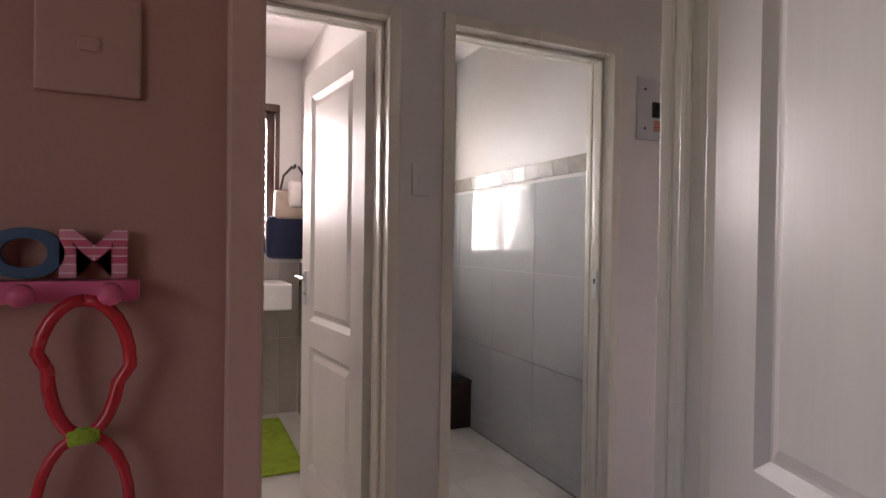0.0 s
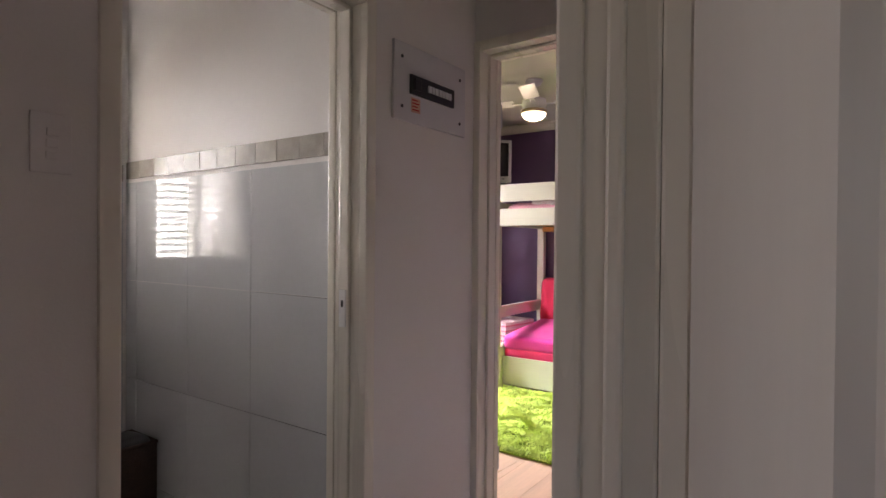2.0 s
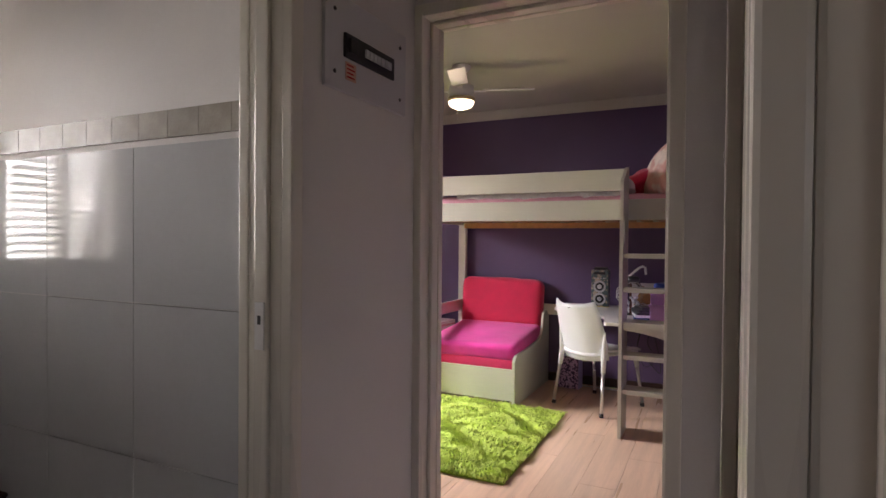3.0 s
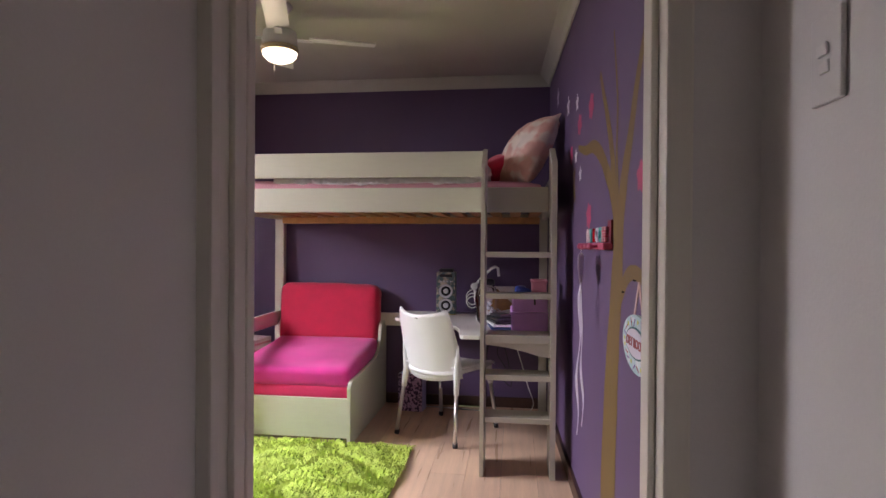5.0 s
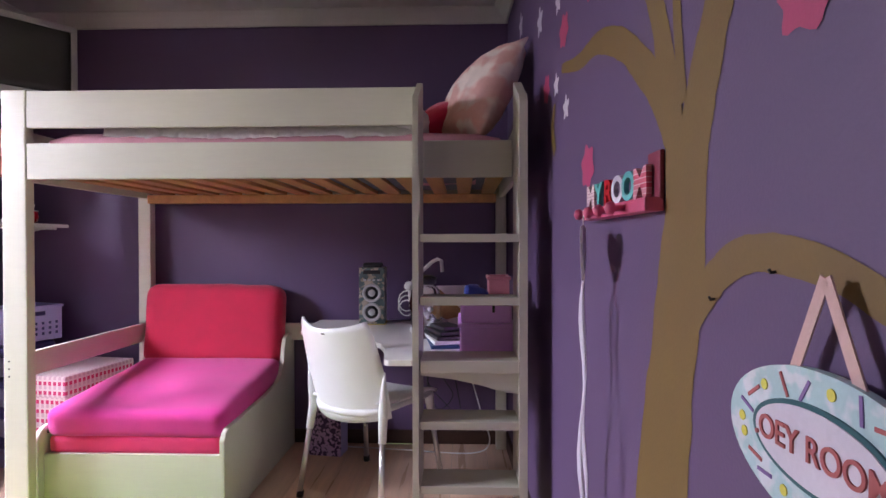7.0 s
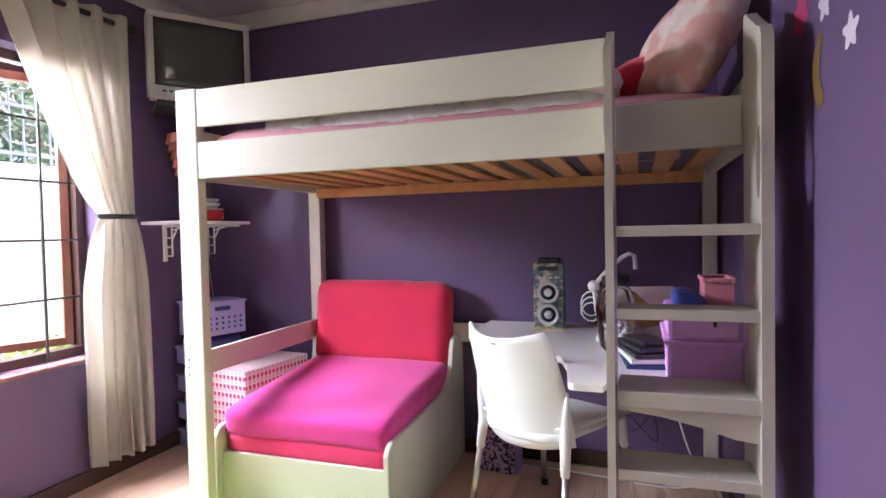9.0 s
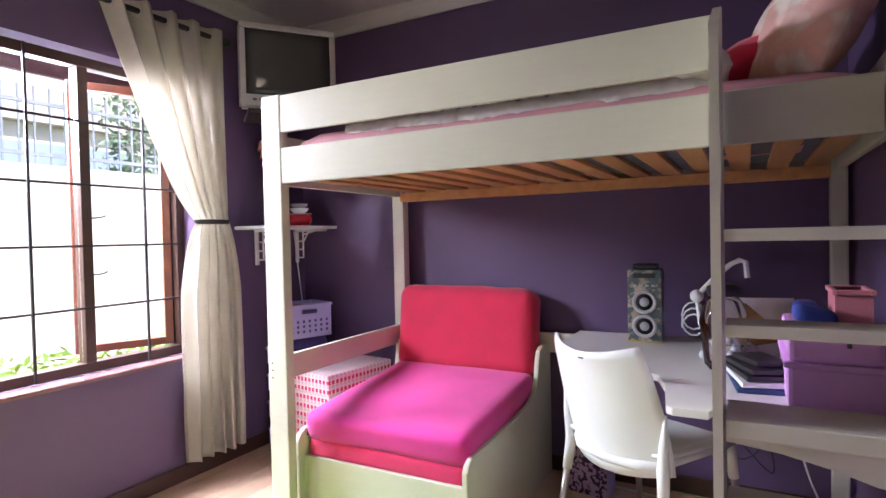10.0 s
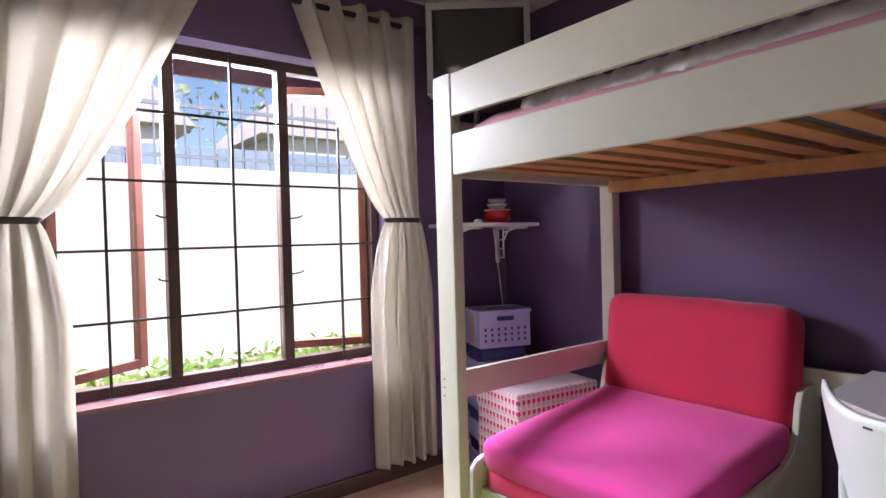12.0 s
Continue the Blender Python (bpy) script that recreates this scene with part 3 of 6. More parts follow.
bp("ladder_apron", prism([(0.9745, 0.698), (1.3105, 0.698), (1.3105, 0.688), (1.2, 0.676), (1.1, 0.655), (1.03, 0.633), (0.9745, 0.628)], 0.02, Matrix(((0, 1, 0, 4.265), (1, 0, 0, 0), (0, 0, 1, 0), (0, 0, 0, 1)))))


def soft(x0, x1, y0, y1, z0, z1, r, dent=0.0, seed=0, cuts=10):
    """A stuffed block: rounded edges, slightly uneven faces."""
    bm = bmesh.new()
    bmesh.ops.create_cube(bm, size=2)
    bmesh.ops.subdivide_edges(bm, edges=bm.edges[:], cuts=cuts, use_grid_fill=True)
    hx, hy, hz = (x1 - x0) / 2, (y1 - y0) / 2, (z1 - z0) / 2
    r = min(r, hx, hy, hz)
    for v in bm.verts:
        p = Vector([math.copysign(abs(c) ** 0.6, c) for c in v.co])
        q = Vector((p.x * hx, p.y * hy, p.z * hz))
        inner = Vector((max(-hx + r, min(hx - r, q.x)), max(-hy + r, min(hy - r, q.y)), max(-hz + r, min(hz - r, q.z))))
        d = q - inner
        if d.length > 1e-6:
            q = inner + d.normalized() * r
        n = noise.noise(Vector((q.x * 4 + seed, q.y * 4, q.z * 4)))
        q += Vector((0, 0, 1)) * dent * n + q.normalized() * dent * 0.5 * n
        v.co = q + Vector(((x0 + x1) / 2, (y0 + y1) / 2, (z0 + z1) / 2))
    return bm


mattress = thing("bed_mattress", pose(4.99, 1.93, 1.433), "single mattress with a pink fitted sheet on the loft bed", "mattress")
bm = soft(-0.465, 0.445, -0.93, 0.915, 0.003, 0.15, 0.06, 0.012)
part("sheet", bm, SHEET, mattress, smooth=True)
part("underside", boxed(-0.43, 0.41, -0.90, 0.89, 0.0, 0.012, 0.004), TICKING, mattress)
frill = bmesh.new()
rows = []
for i in range(241):
    y = -0.60 + i * 1.28 / 240
    w = 0.020 * noise.noise(Vector((i * 0.085, 0, 3))) + 0.006 * noise.noise(Vector((i * 0.31, 0, 7)))
    rows.append([frill.verts.new((-0.44 + w * k + 0.02 * (1 - k), y, 0.136 - 0.010 * k + 0.04 * (1 - k) + 0.012 * noise.noise(Vector((i * 0.17, k * 0.4, 0))))) for k in (0, 0.33, 0.66, 1)])
for a, b in zip(rows, rows[1:]):
    for k in range(3):
        frill.faces.new((a[k], a[k + 1], b[k + 1], b[k]))
fr = tagged(part("duvet", frill, FRILL, None, smooth=True), "white duvet with a crinkled frill edge on the mattress", "duvet")
fr.matrix_basis = pose(4.99, 1.93, 1.433)
sol = fr.modifiers.new("thick", "SOLIDIFY")
sol.thickness = 0.006
body = soft(-0.40, 0.36, -0.58, 0.62, 0.145, 0.195, 0.025, 0.012, 3)
part("cover", body, FRILL, fr, smooth=True)


def pillow(name, m, w, h, t, mat, label, category="pillow"):
    bm = bmesh.new()
    bmesh.ops.create_cube(bm, size=2)
    bmesh.ops.subdivide_edges(bm, edges=bm.edges[:], cuts=11, use_grid_fill=True)
    for v in bm.verts:
        x, y, z = v.co
        puff = max(0.0, (1 - abs(x) ** 2.6) * (1 - abs(y) ** 2.6)) ** 0.55
        edge = 1 - 0.06 * (1 - x * x) * (abs(y) > 0.98) - 0.06 * (1 - y * y) * (abs(x) > 0.98)
        n = noise.noise(Vector((x * 2.2, y * 2.2, z))) * 0.016 + noise.noise(Vector((x * 5.5 + w, y * 4.0, z))) * 0.010
        v.co = (x * w / 2 * edge, y * h / 2 * edge, z * (t / 2 * puff + 0.004) + n * puff)
    ob = tagged(part(name, bm, mat, smooth=True), label, category)
    ob.matrix_basis = m
    return ob


floral = pillow("cushion", pose(4.80, 1.10, 1.775, 118, 0, 26), 0.47, 0.46, 0.19, FLORAL, "crumpled coral and cream cushion leaning at the bed's head", "cushion")
for k in range(6):
    y = -0.17 + 0.068 * k
    puff = max(0.0, (1 - (abs(y) / 0.23) ** 2.6)) ** 0.55
    part("button", lathe([(0.007, 0), (0.007, 0.003), (0.003, 0.004)], 10, pose(0.03, y, 0.095 * puff + 0.002)), IRON, floral)
pillow("pillow", pose(5.02, 1.34, 1.665, 150, 0, 10), 0.55, 0.40, 0.17, RED, "plain red pillow lying against the bed's end")
pillow("pillow", pose(4.66, 1.42, 1.66, 24, 0, 3), 0.30, 0.26, 0.13, FRILL, "small white pillow on the loft mattress")

# ---- sofa bed under the loft ----
sofa = thing("sofa_bed", pose(5.05, 2.53, 0), "low cream sofa bed with magenta mattresses under the loft", "sofa bed")
SI = Matrix.Translation((-5.05, -2.53, 0))


def sp(name, bm, mat, label="", smooth=False):
    bm.transform(SI)
    return part(name, bm, mat, sofa, label, smooth)


side = [(4.565, 0.0), (5.52, 0.0), (5.52, 0.64), (5.40, 0.64), (5.365, 0.625), (5.345, 0.58), (5.325, 0.50), (5.29, 0.45), (5.22, 0.415), (5.05, 0.40), (4.70, 0.387), (4.615, 0.385), (4.585, 0.37), (4.568, 0.345)]
for y in (2.127, 2.90):
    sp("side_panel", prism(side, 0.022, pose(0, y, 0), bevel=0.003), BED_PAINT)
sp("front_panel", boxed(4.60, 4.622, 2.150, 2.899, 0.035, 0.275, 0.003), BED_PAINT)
for y in (2.22, 2.83):
    sp("foot", boxed(4.62, 4.66, y - 0.02, y + 0.02, 0, 0.04, 0.004), BLACK)
sp("lower_mattress", soft(4.612, 5.36, 2.153, 2.897, 0.262, 0.352, 0.03, 0.006, 5), CRIMSON, "lower crimson pink mattress", True)
up = soft(-0.385, 0.37, -0.378, 0.378, -0.062, 0.062, 0.04, 0.008, 9, 14)
up.transform(pose(4.985, 2.525, 0.432, 0, -6.0, 0))
sp("upper_mattress", up, PINK, "", True)
cu = soft(-0.075, 0.075, -0.384, 0.384, -0.215, 0.215, 0.06, 0.014, 2, 12)
for v in cu.verts:
    v.co.z += 0.012 * noise.noise(Vector((v.co.y * 6, 0, 2))) - 0.012 * (v.co.y / 0.384) ** 4 * (v.co.z > 0)
cu.transform(pose(5.42, 2.535, 0.70, 0, 9, 0))
sp("back_cushion", cu, RED, "red back cushion", True)
for x, y in ((4.63, 2.17), (4.63, 2.88)):
    sp("corner_strap", boxed(x - 0.012, x + 0.02, y - 0.02, y + 0.02, 0.352, 0.368, 0.003), BLACK)

# ---- desk ----
DESK = material("white laminate desk top", (0.70, 0.69, 0.66), 0.3, 0.03, 5, 0.02, 100)
desk = thing("desk", pose(4.98, 1.4, 0), "white laminate desk built in under the loft bed", "desk")
top = [(5.49, 1.97), (5.49, 0.985), (4.436, 0.985), (4.436, 1.345), (4.40, 1.355), (4.40, 1.44), (4.415, 1.458), (4.62, 1.485), (4.74, 1.52), (5.08, 1.96), (5.10, 1.97)]
tb = prism([(x - 4.98, 1.4 - y) for x, y in top], 0.022, pose(0, 0, 0.690, 90, 0, 0), bevel=0.002)
part("desktop", tb, DESK, desk)
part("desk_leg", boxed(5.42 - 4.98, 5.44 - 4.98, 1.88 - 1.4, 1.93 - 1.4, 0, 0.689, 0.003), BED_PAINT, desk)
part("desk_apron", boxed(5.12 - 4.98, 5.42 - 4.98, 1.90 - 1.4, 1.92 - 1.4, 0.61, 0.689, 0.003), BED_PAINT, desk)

# ---- chair ----
chair = thing("chair", pose(4.955, 1.588, 0, 0, 0, -28), "white moulded plastic chair with aluminium legs at the desk", "chair")


def shell(grid, thick):
    """A bent sheet from a grid of points, with thickness."""
    bm = bmesh.new()
    front = [[bm.verts.new(p) for p in row] for row in grid]
    for a, b in zip(front, front[1:]):
        for k in range(len(a) - 1):
            bm.faces.new((a[k], a[k + 1], b[k + 1], b[k]))
    bm.normal_update()
    bmesh.ops.solidify(bm, geom=bm.faces[:], thickness=thick)
    bmesh.ops.recalc_face_normals(bm, faces=bm.faces[:])
    return bm


back = []
for i in range(17):
    v = i / 16
    row = []
    for k in range(17):
        u = -1 + k / 8
        half = 0.205 - 0.022 * v + 0.012 * math.sin(math.pi * v) - 0.012 * max(0, v - 0.92) / 0.08
        # the top edge dips between two raised corners, the lower edge bows down
        z = 0.395 + v * 0.405 + v * v * 0.030 * (u * u - 0.3) - (1 - v) ** 2 * 0.022 * (1 - u * u)
        row.append((-0.185 - 0.115 * v ** 1.2 + 0.050 * u * u * (1 - 0.35 * v) - 0.035 * (1 - u * u), u * half, z))
    back.append(row)
part("backrest", shell(back, 0.012), PLASTIC, chair, smooth=True)
seat = []
for i in range(11):
    v = i / 10
    row = []
    for k in range(11):
        u = -1 + k / 5
        row.append((-0.20 + 0.42 * v, u * (0.20 + 0.02 * v), 0.445 + 0.012 * u * u - 0.012 * math.sin(v * math.pi) - 0.03 * max(0, v - 0.85) / 0.15))
    seat.append(row)
part("seat", shell(seat, 0.014), PLASTIC, chair, smooth=True)
part("seat_skirt", tube([(0.20, -0.195, 0.425), (-0.17, -0.18, 0.43), (-0.215, -0.12, 0.42), (-0.235, 0, 0.42), (-0.215, 0.12, 0.42), (-0.17, 0.18, 0.43), (0.20, 0.195, 0.425), (0.215, 0, 0.42), (0.20, -0.195, 0.425)], 0.018, 8), PLASTIC, chair, smooth=True)
for sx, sy in ((-1, 1), (-1, -1), (1, 1), (1, -1)):
    hip, foot = Vector((sx * 0.185, sy * 0.195, 0.42)), Vector((sx * 0.245, sy * 0.225, 0.0))
    mid = hip.lerp(foot, 0.28)
    leg = part("leg", tube([mid, foot + Vector((0, 0, 0.025))], 0.0125, 12), ALU, chair, smooth=True)
    part("rubber_foot", tube([foot.lerp(mid, 0.09), foot], 0.016, 12), BLACK, leg, smooth=True)
    up_to = Vector((-0.196, sy * 0.212, 0.60)) if sx < 0 else hip
    part("leg_socket", tube([up_to, up_to.lerp(hip, 0.5) + Vector((-0.004, 0, 0)), hip, mid], [0.005, 0.013, 0.021, 0.017], 12) if sx < 0 else tube([hip, mid], [0.024, 0.017], 10), PLASTIC, chair, smooth=True)
part("grip_slot", boxed(-0.341, -0.333, -0.010, 0.010, 0.764, 0.769, 0.001), BLACK, chair)

# ---- rug ----
RUG_BASE = material("green woven rug backing", (0.20, 0.32, 0.02), 0.95, 0.2, 20, 0.2, 200)
rug = thing("rug", pose(3.92, 2.28, 0), "lime green shaggy rug on the laminate floor", "rug")
part("backing", boxed(-0.66, 0.66, -0.53, 0.60, 0.001, 0.014, 0.004), RUG_BASE, rug)
rnd = random.Random(4)
verts, faces = [], []
for i in range(15000):
    x, y = rnd.uniform(-0.665, 0.665), rnd.uniform(-0.535, 0.605)
    clump = noise.noise(Vector((x * 7, y * 7, 1)))
    a = 2 * math.pi * noise.noise(Vector((x * 3, y * 3, 5))) * 1.5 + rnd.uniform(-0.9, 0.9)
    ln, w = rnd.uniform(0.025, 0.042), 0.0035
    dx, dy = math.cos(a), math.sin(a)
    z1 = 0.030 + 0.008 * clump + rnd.uniform(-0.006, 0.006)
    n = len(verts)
    px, py = -dy * w, dx * w
    verts += [(x - px, y - py, 0.010), (x + px, y + py, 0.010), (x + dx * ln * 0.5 + px, y + dy * ln * 0.5 + py, z1), (x + dx * ln * 0.5 - px, y + dy * ln * 0.5 - py, z1), (x + dx * ln, y + dy * ln, z1 - 0.012)]
    faces += [(n, n + 1, n + 2, n + 3), (n + 3, n + 2, n + 4)]
me = bpy.data.meshes.new("pile")
me.from_pydata(verts, [], faces)
me.materials.append(RUG)
pile = tagged(new("pile", me), kind="stuff")
pile.parent = rug

# ---- curtains ----
rod = thing("curtain_rod", pose(3.95, 3.635, 2.205), "black metal curtain rod over the window", "curtain rod")
part("rod", tube([(-1.02, 0, 0), (0.93, 0, 0)], 0.013, 12), IRON, rod, smooth=True)
for x in (-1.04, 0.95):
    part("finial", lathe([(0.012, -0.02), (0.024, -0.005), (0.024, 0.012), (0.008, 0.026)], 14, pose(x, 0, 0, 0, 90, 0)), IRON, rod, smooth=True)
for x in (-0.95, 0.88):
    part("rod_bracket", tube([(x, 0.094, 0.03), (x, 0.0, 0.0)], 0.008, 8), IRON, rod)


def curtain(top, tie, bottom, tie_z, label, seed):
    """A gathered drape: spans along x at the rod, at the tie and at the hem, with folds that tighten at the tie."""
    ob = thing("curtain", pose(tie[0], 3.63, 2.205), label, "curtain", "curtains at the window")
    nu, nz, z_top, z_bot = 150, 70, 2.245, 0.11
    grid = []
    for j in range(nz + 1):
        z = z_top + (z_bot - z_top) * j / nz
        if z > tie_z:
            f = ((z - tie_z) / (z_top - tie_z)) ** 0.72
            a, b = tie[0] + (top[0] - tie[0]) * f, tie[1] + (top[1] - tie[1]) * f
            sag = -0.10 * f * (1 - f)
        else:
            f = min(1.0, (tie_z - z) / 0.35) ** 0.6
            a, b = tie[0] + (bottom[0] - tie[0]) * f, tie[1] + (bottom[1] - tie[1]) * f
            sag = 0
        row = []
        near = math.exp(-((z - tie_z) / 0.10) ** 2)
        for i in range(nu + 1):
            u = i / nu
            folds = 5.0
            phase = 2 * math.pi * folds * u + seed + 0.9 * noise.noise(Vector((u * 3, z * 1.2, seed)))
            depth = (0.034 + 0.02 * noise.noise(Vector((u * 2.2, z * 0.6, seed + 4)))) * (1 - 0.6 * near)
            x = a + (b - a) * u + sag * (u - 0.5) + 0.008 * math.sin(phase * 2.1)
            y = depth * math.sin(phase) + 0.006 * noise.noise(Vector((u * 14, z * 4, seed)))
            row.append((x - tie[0], y - 0.005, z - 2.205))
        grid.append(row)
    bm = bmesh.new()
    vs = [[bm.verts.new(p) for p in row] for row in grid]
    for r, s in zip(vs, vs[1:]):
        for k in range(nu):
            bm.faces.new((r[k], r[k + 1], s[k + 1], s[k]))
    bmesh.ops.solidify(bm, geom=bm.faces[:], thickness=0.002)
    part("drape", bm, CURTAIN, ob, smooth=True)
    w = tie[1] - tie[0]
    part("tie_band", tube([(w / 2 + (w / 2 + 0.008) * math.cos(k * math.pi / 12), 0.05 * math.sin(k * math.pi / 12), tie_z - 2.205) for k in range(25)], 0.013, 8, flat=0.3), BLACK, ob, "dark tie-back band", True)
    for k in range(5):
        x = top[0] + (top[1] - top[0]) * (0.1 + 0.2 * k) - tie[0]
        ring = [(x, 0.026 * math.cos(q), 0.026 * math.sin(q)) for q in [i * math.pi / 8 for i in range(17)]]
        part("eyelet", tube(ring, 0.004, 6), ALU, ob, smooth=True)
    return ob


curtain((4.225, 4.87), (4.69, 4.865), (4.60, 4.93), 1.272, "cream curtain tied back with a dark band", 0.4)
curtain((2.98, 3.93), (3.15, 3.345), (3.0, 3.43), 1.272, "cream curtain tied back at the window's near end", 2.1)

# ---- television in the corner ----
TV_GREY = material("silver grey television plastic", (0.36, 0.36, 0.36), 0.4, 0.05, 8, 0.05, 300)
SCREEN = material("dark television glass", (0.045, 0.045, 0.046), 0.10, 0.1, 4, 0, 100)
tv = thing("television", pose(5.007, 3.312, 1.835, 0, 0, -38), "old silver tube television on a corner bracket", "television")
hull = bmesh.new()
sec = [(-0.02, 0.238, 0.0, 0.415), (0.06, 0.238, 0.0, 0.415), (0.10, 0.215, 0.02, 0.39), (0.27, 0.13, 0.06, 0.30), (0.30, 0.11, 0.08, 0.27)]
rings = [[hull.verts.new(p) for p in ((-w, y, z0), (w, y, z0), (w, y, z1), (-w, y, z1))] for y, w, z0, z1 in sec]
for a, b in zip(rings, rings[1:]):
    for k in range(4):
        hull.faces.new((a[k], a[(k + 1) % 4], b[(k + 1) % 4], b[k]))
hull.faces.new(rings[0]), hull.faces.new(rings[-1])
bmesh.ops.recalc_face_normals(hull, faces=hull.faces[:])
bmesh.ops.bevel(hull, geom=hull.edges[:], offset=0.012, segments=2, affect="EDGES")
part("casing", hull, TV_GREY, tv)
bez = bmesh.new()
for a in ((-0.236, 0.236, 0.385, 0.413), (-0.236, 0.236, 0.002, 0.062), (-0.236, -0.208, 0.062, 0.385), (0.208, 0.236, 0.062, 0.385)):
    box(bez, a[0], a[1], -0.035, -0.018, a[2], a[3], 0.005)
part("bezel", bez, TV_GREY, tv)
glassy = []
for j in range(9):
    glassy.append([((-1 + i / 4) * 0.209, -0.030 + 0.010 * ((-1 + i / 4) ** 2 + (-1 + j / 4) ** 2) / 2, 0.061 + j / 8 * 0.325) for i in range(9)])
part("screen", shell(glassy, 0.003), SCREEN, tv, "dark glossy curved screen", True)
for x in (-0.17, -0.14, 0.15):
    part("button", boxed(x - 0.009, x + 0.009, -0.039, -0.034, 0.03, 0.04, 0.001), BLACK, tv)
mount = thing("television_bracket", pose(5.007, 3.312, 1.745, 0, 0, -38), "black steel wall bracket under the television", "bracket")
part("tray", boxed(-0.2, 0.2, -0.01, 0.26, 0.062, 0.088, 0.004), IRON, mount)
part("arm", tube([(0.0, 0.20, 0.062), (0.0, 0.24, -0.02), (0.0, 0.50, -0.03)], 0.018, 8), IRON, mount)
part("wall_plate", boxed(-0.05, 0.05, 0.495, 0.505, -0.15, 0.06, 0.003), IRON, mount)

# ---- wall shelf, its things, and the baskets below ----
shelf = thing("wall_shelf", pose(5.10, 3.59, 1.245), "narrow white wall shelf on ornate brackets", "shelf")
part("board", boxed(-0.10, 0.445, -0.13, 0.138, -0.009, 0.009, 0.003), PLASTIC, shelf)
for x in (0.05, 0.375):
    bk = part("shelf_bracket", boxed(x - 0.012, x + 0.012, 0.125, 0.137, -0.21, -0.0095, 0.002), PLASTIC, shelf)
    part("bracket_arm", boxed(x - 0.012, x + 0.012, -0.10, 0.1245, -0.022, -0.0095, 0.002), PLASTIC, bk)
    for k in range(3):
        d = 0.05 * (k + 1)
        part("scroll", tube([(x, 0.125 - 0.0, -0.03 - d), (x, 0.125 - 0.045, -0.03 - d), (x, 0.125 - 0.045, -0.02 - d + 0.03), (x, 0.125 - 0.045 * (3 - k), -0.02)], 0.005, 6), PLASTIC, bk)
RED_ENAMEL = material("red enamel", (0.5, 0.02, 0.03), 0.25, 0.1, 10, 0, 100)
pot = thing("enamel_bowl", pose(5.34, 3.57, 1.2545), "red enamel bowl on the wall shelf", "bowl")
part("bowl", lathe([(0.045, 0), (0.066, 0.012), (0.072, 0.035), (0.066, 0.062), (0.07, 0.066)], 24), RED_ENAMEL, pot, smooth=True)
part("rim", lathe([(0.068, 0.066), (0.073, 0.069), (0.066, 0.072)], 24), PLASTIC, pot, smooth=True)
dish = thing("stacked_dish", pose(5.34, 3.57, 1.327), "small white dishes stacked on the red bowl", "dish")
part("lower_dish", lathe([(0.03, 0), (0.05, 0.02), (0.054, 0.03)], 24), PLASTIC, dish, smooth=True)
part("upper_dish", lathe([(0.028, 0.031), (0.046, 0.045), (0.048, 0.056)], 24), TV_GREY, dish, smooth=True)
tagged(part("small_knob", lathe([(0.02, 0), (0.024, 0.012), (0.01, 0.02)], 14, pose(5.17, 3.53, 1.2545)), PLASTIC, smooth=True), "tiny white lid lying on the shelf", "lid")
cable = [(5.44, 3.712, 1.23)] + [(5.44 + 0.06 * k / 10, 3.712, 1.23 - 0.045 * k) for k in range(1, 11)]
tagged(part("hanging_cable", tube(cable, 0.004, 6), PLASTIC), "thin white cable hanging from the shelf", "cable")
PEACHY = material("orange pink ruffled paper", (0.60, 0.22, 0.14), 0.85, 0.2, 20, 0.3, 150)
lantern = thing("ruffled_basket", pose(5.215, 3.57, 1.50), "orange pink ruffled basket hung under the television", "basket")
ruffle = None
for r in range(5):
    for k in range(14):
        a = 2 * math.pi * (k + 0.5 * (r % 2)) / 14
        rad = 0.082 + 0.010 * r
        if ruffle is None:
            ruffle = part("ruffle", boxed(-0.022, 0.022, -0.004, 0.008, -0.03, 0.024, 0.004), PEACHY, lantern)
            piece = ruffle
        else:
            piece = new("ruffle", ruffle.data)
            piece.parent = lantern
        piece.matrix_basis = pose(rad * math.cos(a), rad * math.sin(a), 0.03 + 0.043 * r, -12, 0, math.degrees(a) + 90)
part("liner", lathe([(0.07, 0), (0.115, 0.215), (0.11, 0.22)], 24), PEACHY, lantern, smooth=True)
part("hanger", tube([(0, 0, 0.21), (0, 0, 0.37)], 0.004, 6), IRON, lantern)

LILAC = material("lilac plastic", (0.44, 0.42, 0.76), 0.4, 0.06, 8, 0.05, 200)
NAVY = material("dark violet plastic and tray shade", (0.05, 0.045, 0.20), 0.4, 0.1, 8, 0.05, 200)


